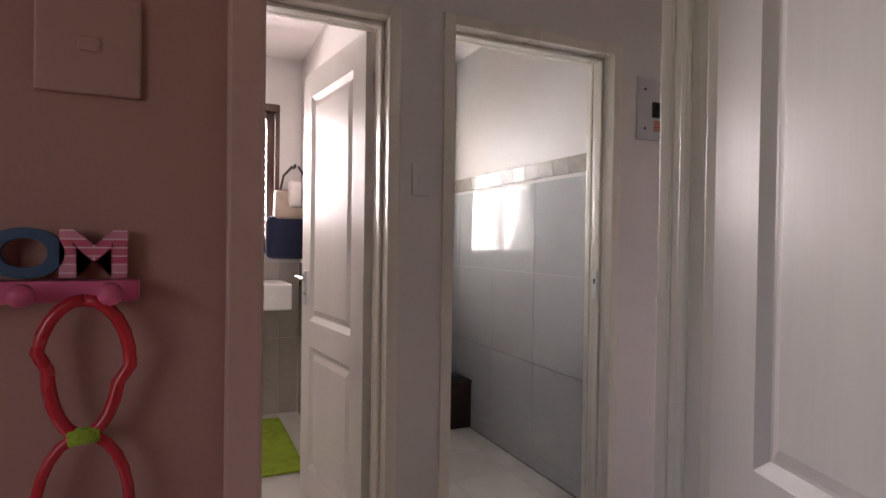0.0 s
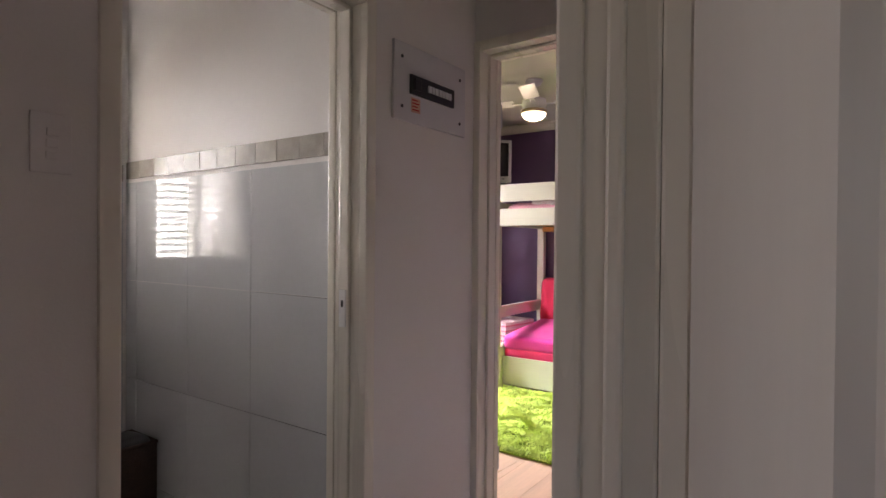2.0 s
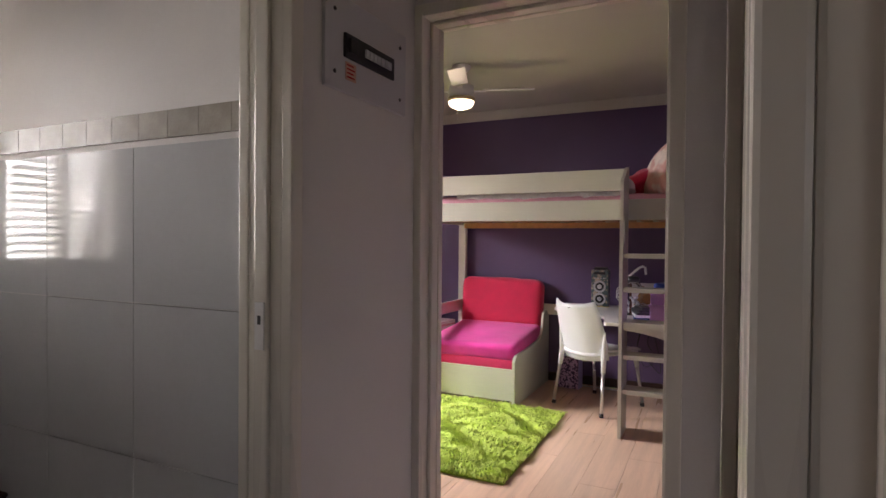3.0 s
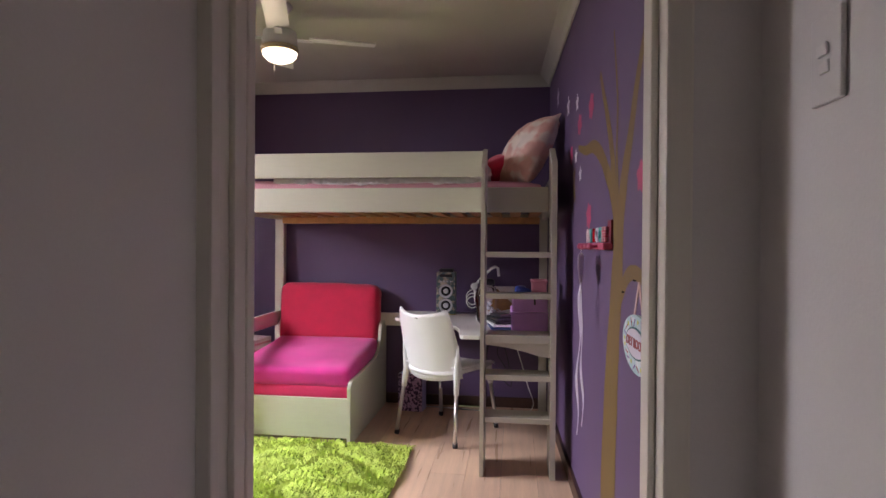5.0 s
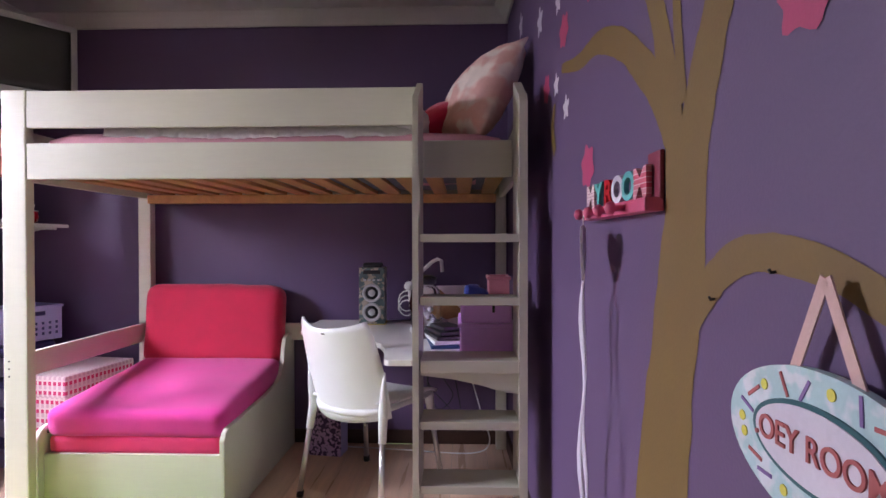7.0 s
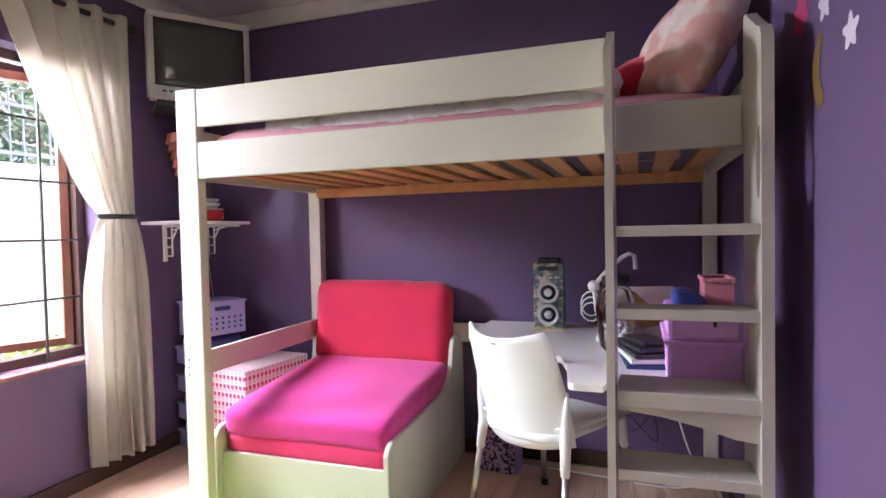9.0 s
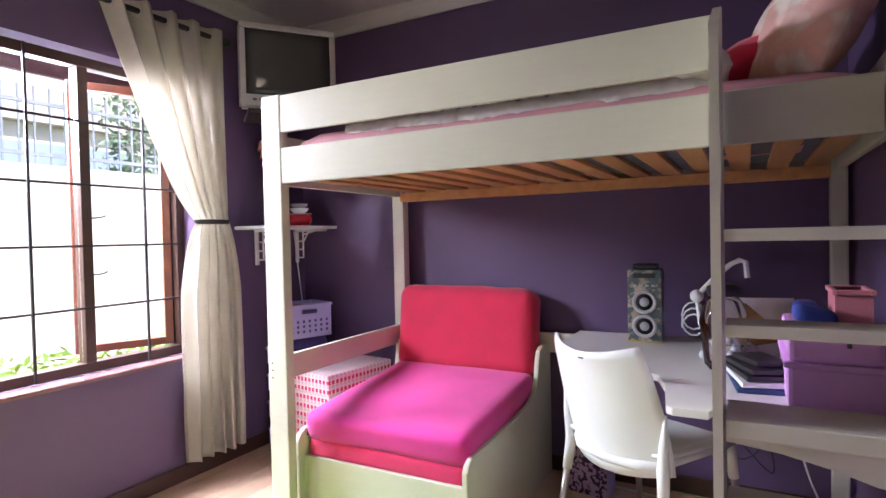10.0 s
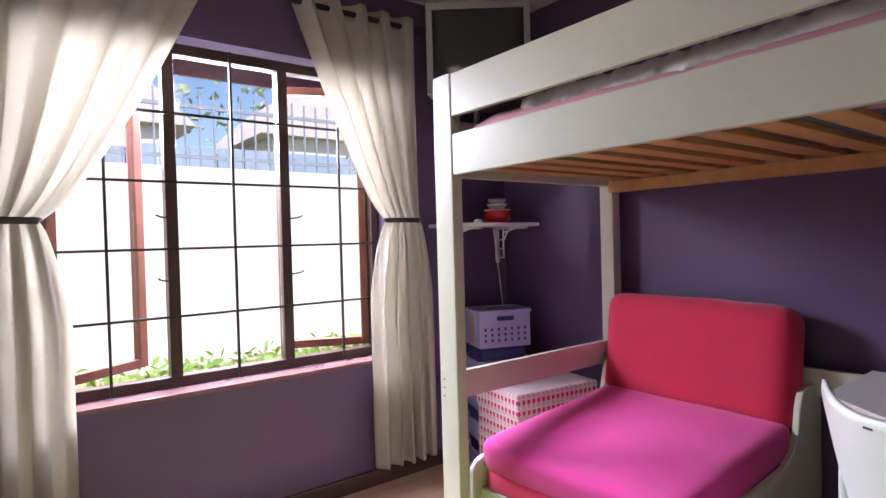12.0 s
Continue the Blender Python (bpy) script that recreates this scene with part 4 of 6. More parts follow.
def basket(m, w, d, h, mat, label, flared=0.02, holes=True, group="plastic baskets by the bed"):
    b = thing("plastic_basket", m, label, "basket", group)
    t = 0.004
    for name, x0, x1, y0, y1 in (("side", -w / 2, w / 2, -d / 2, -d / 2 + t), ("side", -w / 2, w / 2, d / 2 - t, d / 2), ("end", -w / 2, -w / 2 + t, -d / 2 + t, d / 2 - t), ("end", w / 2 - t, w / 2, -d / 2 + t, d / 2 - t)):
        part(name + "_panel", boxed(x0, x1, y0, y1, 0, h, 0.0015), mat, b)
    part("base", boxed(-w / 2 + t, w / 2 - t, -d / 2 + t, d / 2 - t, 0, 0.004), mat, b)
    for y in (-d / 2 - 0.006, d / 2 - 0.006):
        part("rim", boxed(-w / 2 - 0.008, w / 2 + 0.008, y, y + 0.012, h - 0.012, h + 0.002, 0.003), mat, b)
    for x in (-w / 2 - 0.008, w / 2 - 0.004):
        part("rim", boxed(x, x + 0.012, -d / 2 + 0.007, d / 2 - 0.007, h - 0.012, h + 0.002, 0.003), mat, b)
    if holes:
        for y in (-d / 2 - 0.001,):
            for i in range(7):
                for j in range(3):
                    x = -w / 2 + 0.03 + i * (w - 0.06) / 6
                    part("vent_hole", boxed(x - 0.006, x + 0.006, y - 0.001, y + 0.002, 0.03 + j * 0.028, 0.044 + j * 0.028), NAVY, b)
        part("hand_hole", boxed(-0.045, 0.045, -d / 2 - 0.002, -d / 2 + 0.001, h - 0.05, h - 0.028, 0.006), NAVY, b)
    return b


for k in range(4):
    z = 0.002 + 0.155 * k
    basket(pose(5.28, 3.54, z, 0, 0, -20), 0.29, 0.24, 0.092, LILAC if k % 2 else material("violet plastic", (0.36, 0.34, 0.66), 0.4, 0.08, 8, 0.05, 200), "stacked violet plastic storage tray", holes=False)
    # A dark block in each tray stands in for its opening's shade.
    tagged(part("folded_cloth", soft(-0.125, 0.125, -0.105, 0.105, 0, 0.145, 0.03, 0.01, k, 6), NAVY, smooth=True), "dark block standing for the shade in a storage tray's opening", "clothes").matrix_basis = pose(5.28, 3.54, z + 0.006, 0, 0, -20)
basket(pose(5.28, 3.53, 0.625, 0, 0, -20), 0.275, 0.22, 0.185, LILAC, "lilac plastic basket with a hand hole on the stacked trays")
tagged(part("paper_packet", boxed(-0.10, 0.05, -0.03, 0.05, 0, 0.17, 0.01), material("tan paper", (0.45, 0.33, 0.2), 0.8, 0.15, 10, 0.1, 100)), "tan paper packet standing in the lilac basket", "packet").matrix_basis = pose(5.24, 3.53, 0.632, 0, 0, -20)


def printed(name, base, ink, rows, cols, wobble, flat=False):
    """Cloth or card printed with rows of small blocks, in object space."""
    mat = material(name, base, 0.8, 0.06, 8, 0.15, 200)
    n, l = mat.node_tree.nodes, mat.node_tree.links
    b = n["Principled BSDF"]
    old = b.inputs["Base Color"].links[0].from_socket
    co, brick, mix = n.new("ShaderNodeTexCoord"), n.new("ShaderNodeTexBrick"), n.new("ShaderNodeMix")
    sep, around, mp = n.new("ShaderNodeSeparateXYZ"), n.new("ShaderNodeMath"), n.new("ShaderNodeCombineXYZ")
    l.new(co.outputs["Object"], sep.inputs[0])
    l.new(sep.outputs["X"], around.inputs[0]), l.new(sep.outputs["Y"], around.inputs[1])
    l.new(around.outputs[0], mp.inputs["X"]), l.new(sep.outputs["Z"], mp.inputs["Y"])
    l.new(co.outputs["Object"] if flat else mp.outputs[0], brick.inputs["Vector"])
    brick.inputs["Scale"].default_value = rows
    brick.inputs["Mortar Size"].default_value = wobble
    brick.inputs["Brick Width"].default_value, brick.inputs["Row Height"].default_value = cols, 0.5
    brick.inputs["Color1"].default_value, brick.inputs["Color2"].default_value, brick.inputs["Mortar"].default_value = (1, 1, 1, 1), (0.45, 0.45, 0.45, 1), (0, 0, 0, 1)
    mix.data_type = "RGBA"
    l.new(brick.outputs["Color"], mix.inputs["Factor"])
    l.new(old, mix.inputs[6])
    mix.inputs[7].default_value = (*ink, 1)
    l.new(mix.outputs[2], b.inputs["Base Color"])
    return mat




def banded(name, base, grey, ink, pitch, step):
    """Card printed in level bands: a row of small blocks, then a pale band, then a plain one."""
    mat = material(name, base, 0.75, 0.05, 8, 0.15, 200)
    n, l = mat.node_tree.nodes, mat.node_tree.links
    b = n["Principled BSDF"]
    old = b.inputs["Base Color"].links[0].from_socket

    def calc(op, p, q):
        m = n.new("ShaderNodeMath")
        m.operation = op
        for k, v in enumerate((p, q)):
            if v is None:
                continue
            if isinstance(v, (int, float)):
                m.inputs[k].default_value = v
            else:
                l.new(v, m.inputs[k])
        return m.outputs[0]

    sep = n.new("ShaderNodeSeparateXYZ")
    l.new(n.new("ShaderNodeTexCoord").outputs["Object"], sep.inputs[0])
    band = calc("FRACT", calc("DIVIDE", sep.outputs["Z"], pitch), None)
    along = calc("FRACT", calc("DIVIDE", calc("ADD", sep.outputs["X"], sep.outputs["Y"]), step), None)
    block = calc("MULTIPLY", calc("LESS_THAN", band, 0.40), calc("LESS_THAN", along, 0.62))
    pale = calc("MULTIPLY", calc("GREATER_THAN", band, 0.58), calc("LESS_THAN", along, 0.55))
    for mask, colour in ((pale, grey), (block, ink)):
        mix = n.new("ShaderNodeMix")
        mix.data_type = "RGBA"
        l.new(mask, mix.inputs["Factor"])
        l.new(old, mix.inputs[6])
        mix.inputs[7].default_value = (*colour, 1)
        old = mix.outputs[2]
    l.new(old, b.inputs["Base Color"])
    return mat


STRIPED = banded("pink printed card", (0.62, 0.49, 0.50), (0.50, 0.34, 0.38), (0.50, 0.02, 0.11), 0.046, 0.027)
gift = thing("storage_box", pose(5.22, 3.20, 0, 0, 0, -8), "pink and white printed cardboard storage box", "box")
part("box_body", boxed(-0.23, 0.22, -0.16, 0.16, 0.002, 0.47, 0.006), STRIPED, gift)
part("lid", boxed(-0.236, 0.226, -0.166, 0.166, 0.40, 0.505, 0.008), STRIPED, gift)

# ---- things on and below the desk ----
DT = 0.7125
SPK = material("printed speaker casing", (0.10, 0.15, 0.15), 0.35, 0.3, 30, 0.03, 200, mix=(0.46, 0.40, 0.30), mix_scale=38, mix_edge=(0.49, 0.56))
SILVER = material("silver plastic", (0.55, 0.56, 0.57), 0.3, 0.05, 8, 0.02, 200)
spk = thing("loudspeaker", pose(5.36, 1.648, DT, 0, 0, 2), "tall printed loudspeaker with two silver-ringed cones", "loudspeaker")
part("cabinet", boxed(-0.06, 0.06, -0.068, 0.068, 0.004, 0.302, 0.004), SPK, spk)
part("base", boxed(-0.062, 0.062, -0.07, 0.07, 0, 0.0045, 0.001), material("yellow trim", (0.55, 0.42, 0.05), 0.4, 0.1, 10, 0, 100), spk)
part("top_grip", boxed(-0.04, 0.04, -0.05, 0.05, 0.302, 0.326, 0.008), BLACK, spk)
part("display", boxed(-0.064, -0.0595, -0.045, 0.045, 0.268, 0.288, 0.001), BLACK, spk)
for i in range(4):
    part("button", boxed(-0.065, -0.0595, -0.042 + i * 0.024, -0.028 + i * 0.024, 0.232, 0.241, 0.001), SILVER, spk)
for z in (0.066, 0.168):
    ringp = part("cone_ring", lathe([(0.048, 0), (0.05, 0.004), (0.046, 0.010), (0.036, 0.006), (0.034, 0.002)], 28, pose(-0.06, 0, z, 0, -90, 0)), SILVER, spk, smooth=True)
    part("dust_cap", lathe([(0.019, 0.003), (0.019, 0.006), (0.012, 0.011), (0.001, 0.013)], 20, pose(-0.06, 0, z, 0, -90, 0)), SILVER, ringp, smooth=True)
    part("cone", lathe([(0.034, 0.003), (0.02, 0.001), (0.014, 0.004), (0.001, 0.008)], 24, pose(-0.06, 0, z, 0, -90, 0)), BLACK, ringp, smooth=True)

BOX_PURPLE = material("translucent purple plastic", (0.78, 0.42, 0.86), 0.35, 0.08, 6, 0.03, 200)
crate = thing("storage_crate", pose(4.665, 1.072, DT), "purple plastic storage crate with lid on the desk", "crate")
part("crate_body", boxed(-0.17, 0.17, -0.10, 0.105, 0, 0.115, 0.012), BOX_PURPLE, crate)
part("crate_rim", boxed(-0.178, 0.178, -0.108, 0.113, 0.108, 0.122, 0.004), BOX_PURPLE, crate)
part("crate_upper", boxed(-0.165, 0.165, -0.097, 0.102, 0.122, 0.205, 0.012), BOX_PURPLE, crate)
part("clip", boxed(-0.172, -0.163, -0.030, -0.020, 0.165, 0.20, 0.002), BLACK, crate)
PINK_PL = material("salmon pink plastic", (0.62, 0.22, 0.26), 0.4, 0.06, 8, 0.03, 200)
basket(pose(4.74, 1.015, DT + 0.206, 0, 0, 0), 0.15, 0.085, 0.085, PINK_PL, "salmon pink plastic basket on the crate", holes=False, group="")
tagged(part("blue_pouch", soft(-0.06, 0.06, -0.045, 0.05, 0, 0.052, 0.02, 0.03, 6, 9), material("blue cloth", (0.03, 0.05, 0.25), 0.85, 0.2, 12, 0.3, 200), smooth=True), "crumpled blue pouch on the crate", "pouch").matrix_basis = pose(4.60, 1.105, DT + 0.206)
tagged(part("violet_pouch", soft(-0.04, 0.04, -0.03, 0.03, 0, 0.055, 0.02, 0.025, 8, 8), NAVY, smooth=True), "small violet pouch beside a blue one", "pouch").matrix_basis = pose(4.74, 1.12, DT + 0.206)
card = thing("folded_card", pose(4.95, 1.24, DT, 0, 0, 10), "propped cardboard with a brown printed triangle", "card")
part("sheet", boxed(-0.006, 0.006, -0.12, 0.12, 0, 0.235, 0.002, pose(0, 0, 0, 0, 12, 0)), FRILL, card)
part("triangle", prism([(-0.10, 0.0), (0.10, 0.0), (0.0, 0.145)], 0.003, pose(0.012, 0, 0.075, 0, 12, 90) @ pose(0, 0, 0)), material("brown ink", (0.30, 0.16, 0.05), 0.7, 0.3, 20, 0.1, 100), card)
part("edge_strip", boxed(-0.008, 0.008, 0.105, 0.122, 0, 0.235, 0.002, pose(0, 0, 0, 0, 12, 0)), RED_WOOD, card)
JAR = glass("clear jar glass", (0.95, 0.94, 0.96), 0.02)
jar = thing("glass_jar", pose(4.90, 1.335, DT), "round clear glass jar with a dark lid", "jar")
part("jar_body", lathe([(0.045, 0.0), (0.06, 0.02), (0.068, 0.09), (0.075, 0.16), (0.062, 0.22), (0.04, 0.245)], 24), JAR, jar, smooth=True)
part("lid", lathe([(0.044, 0.245), (0.05, 0.25), (0.05, 0.275), (0.03, 0.285)], 20), BLACK, jar, smooth=True)
bl = bmesh.new()
rnd = random.Random(9)
for i in range(16):
    lathe([(0.002, -0.014), (0.012, -0.007), (0.014, 0), (0.012, 0.007), (0.002, 0.014)], 8, pose(rnd.uniform(-0.035, 0.035), rnd.uniform(-0.035, 0.035), 0.02 + rnd.uniform(0, 0.12)), bl)
part("contents", bl, SILVER, jar, "pale trinkets inside", True)
white_lamp = thing("desk_lamp", pose(5.10, 1.37, DT), "white jointed desk lamp with a coiled lead", "lamp")
part("lamp_base", boxed(-0.06, 0.06, -0.05, 0.05, 0, 0.03, 0.01), PLASTIC, white_lamp)
part("lower_arm", tube([(0, 0, 0.03), (0.0, 0.05, 0.12), (0.0, 0.06, 0.22)], 0.008, 10), PLASTIC, white_lamp, smooth=True)
part("joint", lathe([(0.02, -0.015), (0.024, 0), (0.02, 0.015)], 14, pose(0, 0.06, 0.22, 0, 90, 0)), PLASTIC, white_lamp, smooth=True)
part("upper_arm", tube([(0, 0.06, 0.22), (0, 0.0, 0.29), (0, -0.055, 0.34), (0, -0.08, 0.352), (0, -0.10, 0.345), (0, -0.105, 0.29)], 0.009, 10), PLASTIC, white_lamp, smooth=True)
coil = [(0.01 + 0.0 * k, 0.075 + 0.038 * math.cos(k * 0.55), 0.10 + 0.002 * k + 0.045 * math.sin(k * 0.55)) for k in range(30)]
part("lead", tube(coil, 0.0035, 6), PLASTIC, white_lamp, smooth=True)
tab = thing("tablet", pose(4.74, 1.235, DT, 0, 0, 8), "black tablet and books stacked flat on the desk", "tablet")
for k, (w, mat) in enumerate(((0.10, material("blue cover", (0.02, 0.05, 0.14), 0.5, 0.1, 9, 0, 100)), (0.098, PLASTIC), (0.094, BLACK), (0.085, BLACK), (0.06, BLACK))):
    part("layer", boxed(-w * 1.2, w * 1.2, -w * 0.75, w * 0.75, 0.017 * k, 0.017 * k + 0.015, 0.003, pose(0, 0, 0, 0, 0, 5 * k)), mat, tab)
wrap = thing("plastic_wrap", pose(4.93, 1.27, DT), "crumpled clear plastic wrap by the jar", "wrapping")
wb = bmesh.new()
bmesh.ops.create_icosphere(wb, subdivisions=3, radius=0.045)
for v in wb.verts:
    v.co *= 1 + 0.5 * noise.noise(v.co * 45)
    v.co.z = max(0, v.co.z + 0.04)
part("film", wb, JAR, wrap)
QUILL = material("lilac card with dark scrolls", (0.50, 0.34, 0.56), 0.7, 0.05, 10, 0.05, 200, mix=(0.05, 0.02, 0.09), mix_scale=55, mix_edge=(0.50, 0.53))
tin = thing("magazine_holder", pose(5.38, 1.90, 0, 0, 0, -8), "lilac magazine box with dark scroll print under the desk", "box")
part("front_panel", boxed(-0.05, -0.046, -0.09, 0.09, 0, 0.27, 0.001), QUILL, tin)
part("box_body", boxed(-0.046, 0.06, -0.09, 0.09, 0, 0.27, 0.002), LILAC, tin)
socket = thing("power_strip", pose(5.52, 1.25, 0.56), "white power strip fixed under the desk", "power strip")
part("strip", boxed(-0.02, 0.025, -0.14, 0.14, -0.03, 0.03, 0.005), PLASTIC, socket)
for y in (-0.08, 0.0, 0.08):
    part("plug", boxed(-0.05, -0.019, y - 0.02, y + 0.02, -0.02, 0.02, 0.005), BLACK, socket)


def wire(name, pts, mat, label, r=0.003):
    smooth = []
    for i in range(len(pts) - 1):
        p0, p1, p2, p3 = (Vector(pts[max(i - 1, 0)]), Vector(pts[i]), Vector(pts[i + 1]), Vector(pts[min(i + 2, len(pts) - 1)]))
        for k in range(8):
            t = k / 8
            smooth.append(0.5 * ((2 * p1) + (p2 - p0) * t + (2 * p0 - 5 * p1 + 4 * p2 - p3) * t * t + (3 * p1 - p0 - 3 * p2 + p3) * t ** 3))
    smooth.append(Vector(pts[-1]))
    return tagged(part(name, tube(smooth, r, 6), mat, smooth=True), label, "cable", "cables under the desk")


wire("power_cable", [(5.48, 1.17, 0.54), (5.46, 1.12, 0.40), (5.42, 1.06, 0.2), (5.40, 1.02, 0.06), (5.38, 1.12, 0.006), (5.42, 1.5, 0.006), (5.47, 1.9, 0.006)], PLASTIC, "white power cable looping down to the floor", 0.004)
wire("power_cable", [(5.48, 1.25, 0.54), (5.44, 1.28, 0.42), (5.45, 1.22, 0.30), (5.46, 1.30, 0.22), (5.45, 1.36, 0.36), (5.48, 1.33, 0.53)], BLACK, "tangled black cable under the desk")
wire("power_cable", [(5.48, 1.33, 0.54), (5.45, 1.36, 0.38), (5.46, 1.27, 0.26), (5.46, 1.18, 0.18), (5.47, 1.2, 0.35), (5.49, 1.25, 0.53)], BLACK, "tangled black cable under the desk")

# ---- ceiling fan with lamp ----
fan = thing("ceiling_fan", pose(4.13, 2.39, H), "white ceiling fan with a lit glass bowl lamp", "ceiling fan")
part("canopy", lathe([(0.06, 0.0), (0.065, -0.012), (0.045, -0.04), (0.014, -0.05)], 24), PLASTIC, fan, smooth=True)
part("downrod", tube([(0, 0, -0.045), (0, 0, -0.14)], 0.011, 12), PLASTIC, fan, smooth=True)
part("motor", lathe([(0.03, -0.125), (0.085, -0.145), (0.09, -0.19), (0.075, -0.215), (0.06, -0.22)], 28), PLASTIC, fan, smooth=True)
part("lamp_collar", lathe([(0.06, -0.22), (0.095, -0.225), (0.098, -0.245), (0.09, -0.25)], 28), material("pale brass", (0.55, 0.45, 0.28), 0.3, 0.1, 8, 0, 100, metal=0.8), fan, smooth=True)
part("lamp_bowl", lathe([(0.09, -0.25), (0.086, -0.268), (0.066, -0.288), (0.035, -0.300), (0.004, -0.303)], 28), glow("lit lamp glass", (1.0, 0.86, 0.62), 3.0), fan, "glowing warm glass bowl", True)
for k in range(4):
    m = pose(0, 0, 0, 0, 0, 20 + 90 * k)
    iron = part("blade_iron", boxed(0.08, 0.17, -0.018, 0.018, -0.182, -0.176, 0.002, m), PLASTIC, fan)
    bb = boxed(0.15, 0.50, -0.055, 0.055, -0.003, 0.003, 0.002)
    bb.transform(m @ pose(0, 0, -0.17, 10, 0, 0))
    part("blade", bb, PLASTIC, iron)
part("pull_chain", tube([(0.05, 0.05, -0.24), (0.05, 0.05, -0.36)], 0.0015, 5), ALU, fan)
lamp("fan_lamp", "POINT", pose(4.13, 2.39, H - 0.36), 0.9, (1, 0.82, 0.55), radius=0.05)

# ---- the painted tree and what hangs on that wall ----
OLIVE = material("olive brown wall paint", (0.165, 0.10, 0.025), 0.6, 0.12, 8, 0.06, 160)
PAINT_PINK = material("pink wall paint", (0.42, 0.05, 0.135), 0.6, 0.12, 10, 0.06, 160)
PAINT_WHITE = material("white wall paint on purple", (0.62, 0.58, 0.66), 0.6, 0.1, 10, 0.06, 160)


def painted_stroke(bm, pts, widths):
    """A flat brush stroke on the south wall, with a wobbling edge; points are (x, z)."""
    n = 10
    dense, wid = [], []
    for i in range(len(pts) - 1):
        p0, p1, p2, p3 = (Vector(pts[max(i - 1, 0)]), Vector(pts[i]), Vector(pts[i + 1]), Vector(pts[min(i + 2, len(pts) - 1)]))
        for k in range(n):
            t = k / n
            dense.append(0.5 * ((2 * p1) + (p2 - p0) * t + (2 * p0 - 5 * p1 + 4 * p2 - p3) * t * t + (3 * p1 - p0 - 3 * p2 + p3) * t ** 3))
            wid.append(widths[i] + (widths[i + 1] - widths[i]) * t)
    dense.append(Vector(pts[-1])), wid.append(widths[-1])
    prev = None
    for i, p in enumerate(dense):
        d = (dense[min(i + 1, len(dense) - 1)] - dense[max(i - 1, 0)]).normalized()
        q = Vector((-d.y, d.x)) * wid[i] / 2 * (1 + 0.12 * noise.noise(Vector((i * 0.4, pts[0][0], 0))))
        pair = [bm.verts.new((p.x + q.x, 0, p.y + q.y)), bm.verts.new((p.x - q.x, 0, p.y - q.y))]
        if prev:
            bm.faces.new((prev[0], prev[1], pair[1], pair[0]))
        prev = pair


mural = thing("wall_mural", SOUTH @ pose(0, 0.0008, 0), "tree with blossoms painted on the purple wall", "mural")
strokes = {
    "trunk": ([(3.36, 0.02), (3.345, 0.40), (3.30, 0.75), (3.25, 1.0), (3.215, 1.17), (3.21, 1.30)], [0.25, 0.235, 0.20, 0.165, 0.15, 0.15]),
    "bough": ([(3.185, 1.27), (3.165, 1.34), (3.14, 1.40), (3.11, 1.46), (3.05, 1.55), (2.98, 1.68), (2.86, 1.85)], [0.10, 0.10, 0.095, 0.085, 0.07, 0.055, 0.035]),
    "bough_inner": ([(3.235, 1.28), (3.262, 1.36), (3.285, 1.44), (3.33, 1.56), (3.42, 1.70), (3.55, 1.88)], [0.08, 0.075, 0.07, 0.06, 0.05, 0.03]),
    "bough_far": ([(3.25, 1.32), (3.32, 1.41), (3.40, 1.475), (3.515, 1.555), (3.69, 1.62), (3.88, 1.635), (4.10, 1.685)], [0.08, 0.075, 0.07, 0.065, 0.055, 0.045, 0.025]),
    "twig": ([(3.215, 1.36), (3.24, 1.52), (3.235, 1.70), (3.30, 1.95)], [0.03, 0.03, 0.025, 0.018]),
    "branch": ([(3.19, 1.02), (3.125, 1.085), (3.06, 1.122), (2.985, 1.132), (2.882, 1.118), (2.795, 1.085), (2.725, 1.066), (2.665, 1.064), (2.605, 1.08), (2.52, 1.13)], [0.05, 0.055, 0.05, 0.045, 0.04, 0.036, 0.034, 0.034, 0.034, 0.03]),
    "curl": ([(2.80, 1.09), (2.789, 1.149), (2.759, 1.18), (2.732, 1.181), (2.718, 1.165)], [0.022, 0.02, 0.018, 0.015, 0.01]),
    "upper_branch": ([(2.56, 1.20), (2.60, 1.232), (2.638, 1.252), (2.679, 1.262), (2.727, 1.240)], [0.05, 0.045, 0.035, 0.025, 0.01]),
    "far_twig": ([(4.20, 1.44), (4.24, 1.52), (4.20, 1.60)], [0.045, 0.05, 0.02]),
}
for nm, (pts, widths) in strokes.items():
    bm = bmesh.new()
    painted_stroke(bm, pts, widths)
    ob = part("painted_" + nm, bm, OLIVE, mural)
    ob.location.y = 0.00015 * list(strokes).index(nm)


def blossom(x, z, w, h, mat, points=6, deep=0.25):
    bm = bmesh.new()
    vs = []
    for k in range(points * 6):
        a = 2 * math.pi * k / (points * 6)
        r = 1 - deep * (0.5 - 0.5 * math.cos(points * a)) + 0.06 * noise.noise(Vector((k * 0.7, x, z)))
        vs.append(bm.verts.new((x + w / 2 * r * math.cos(a + 0.3), 0.0008, z + h / 2 * r * math.sin(a + 0.3))))
    bm.faces.new(vs)
    return part("painted_blossom" if mat is PAINT_PINK else "painted_star", bm, mat, mural)


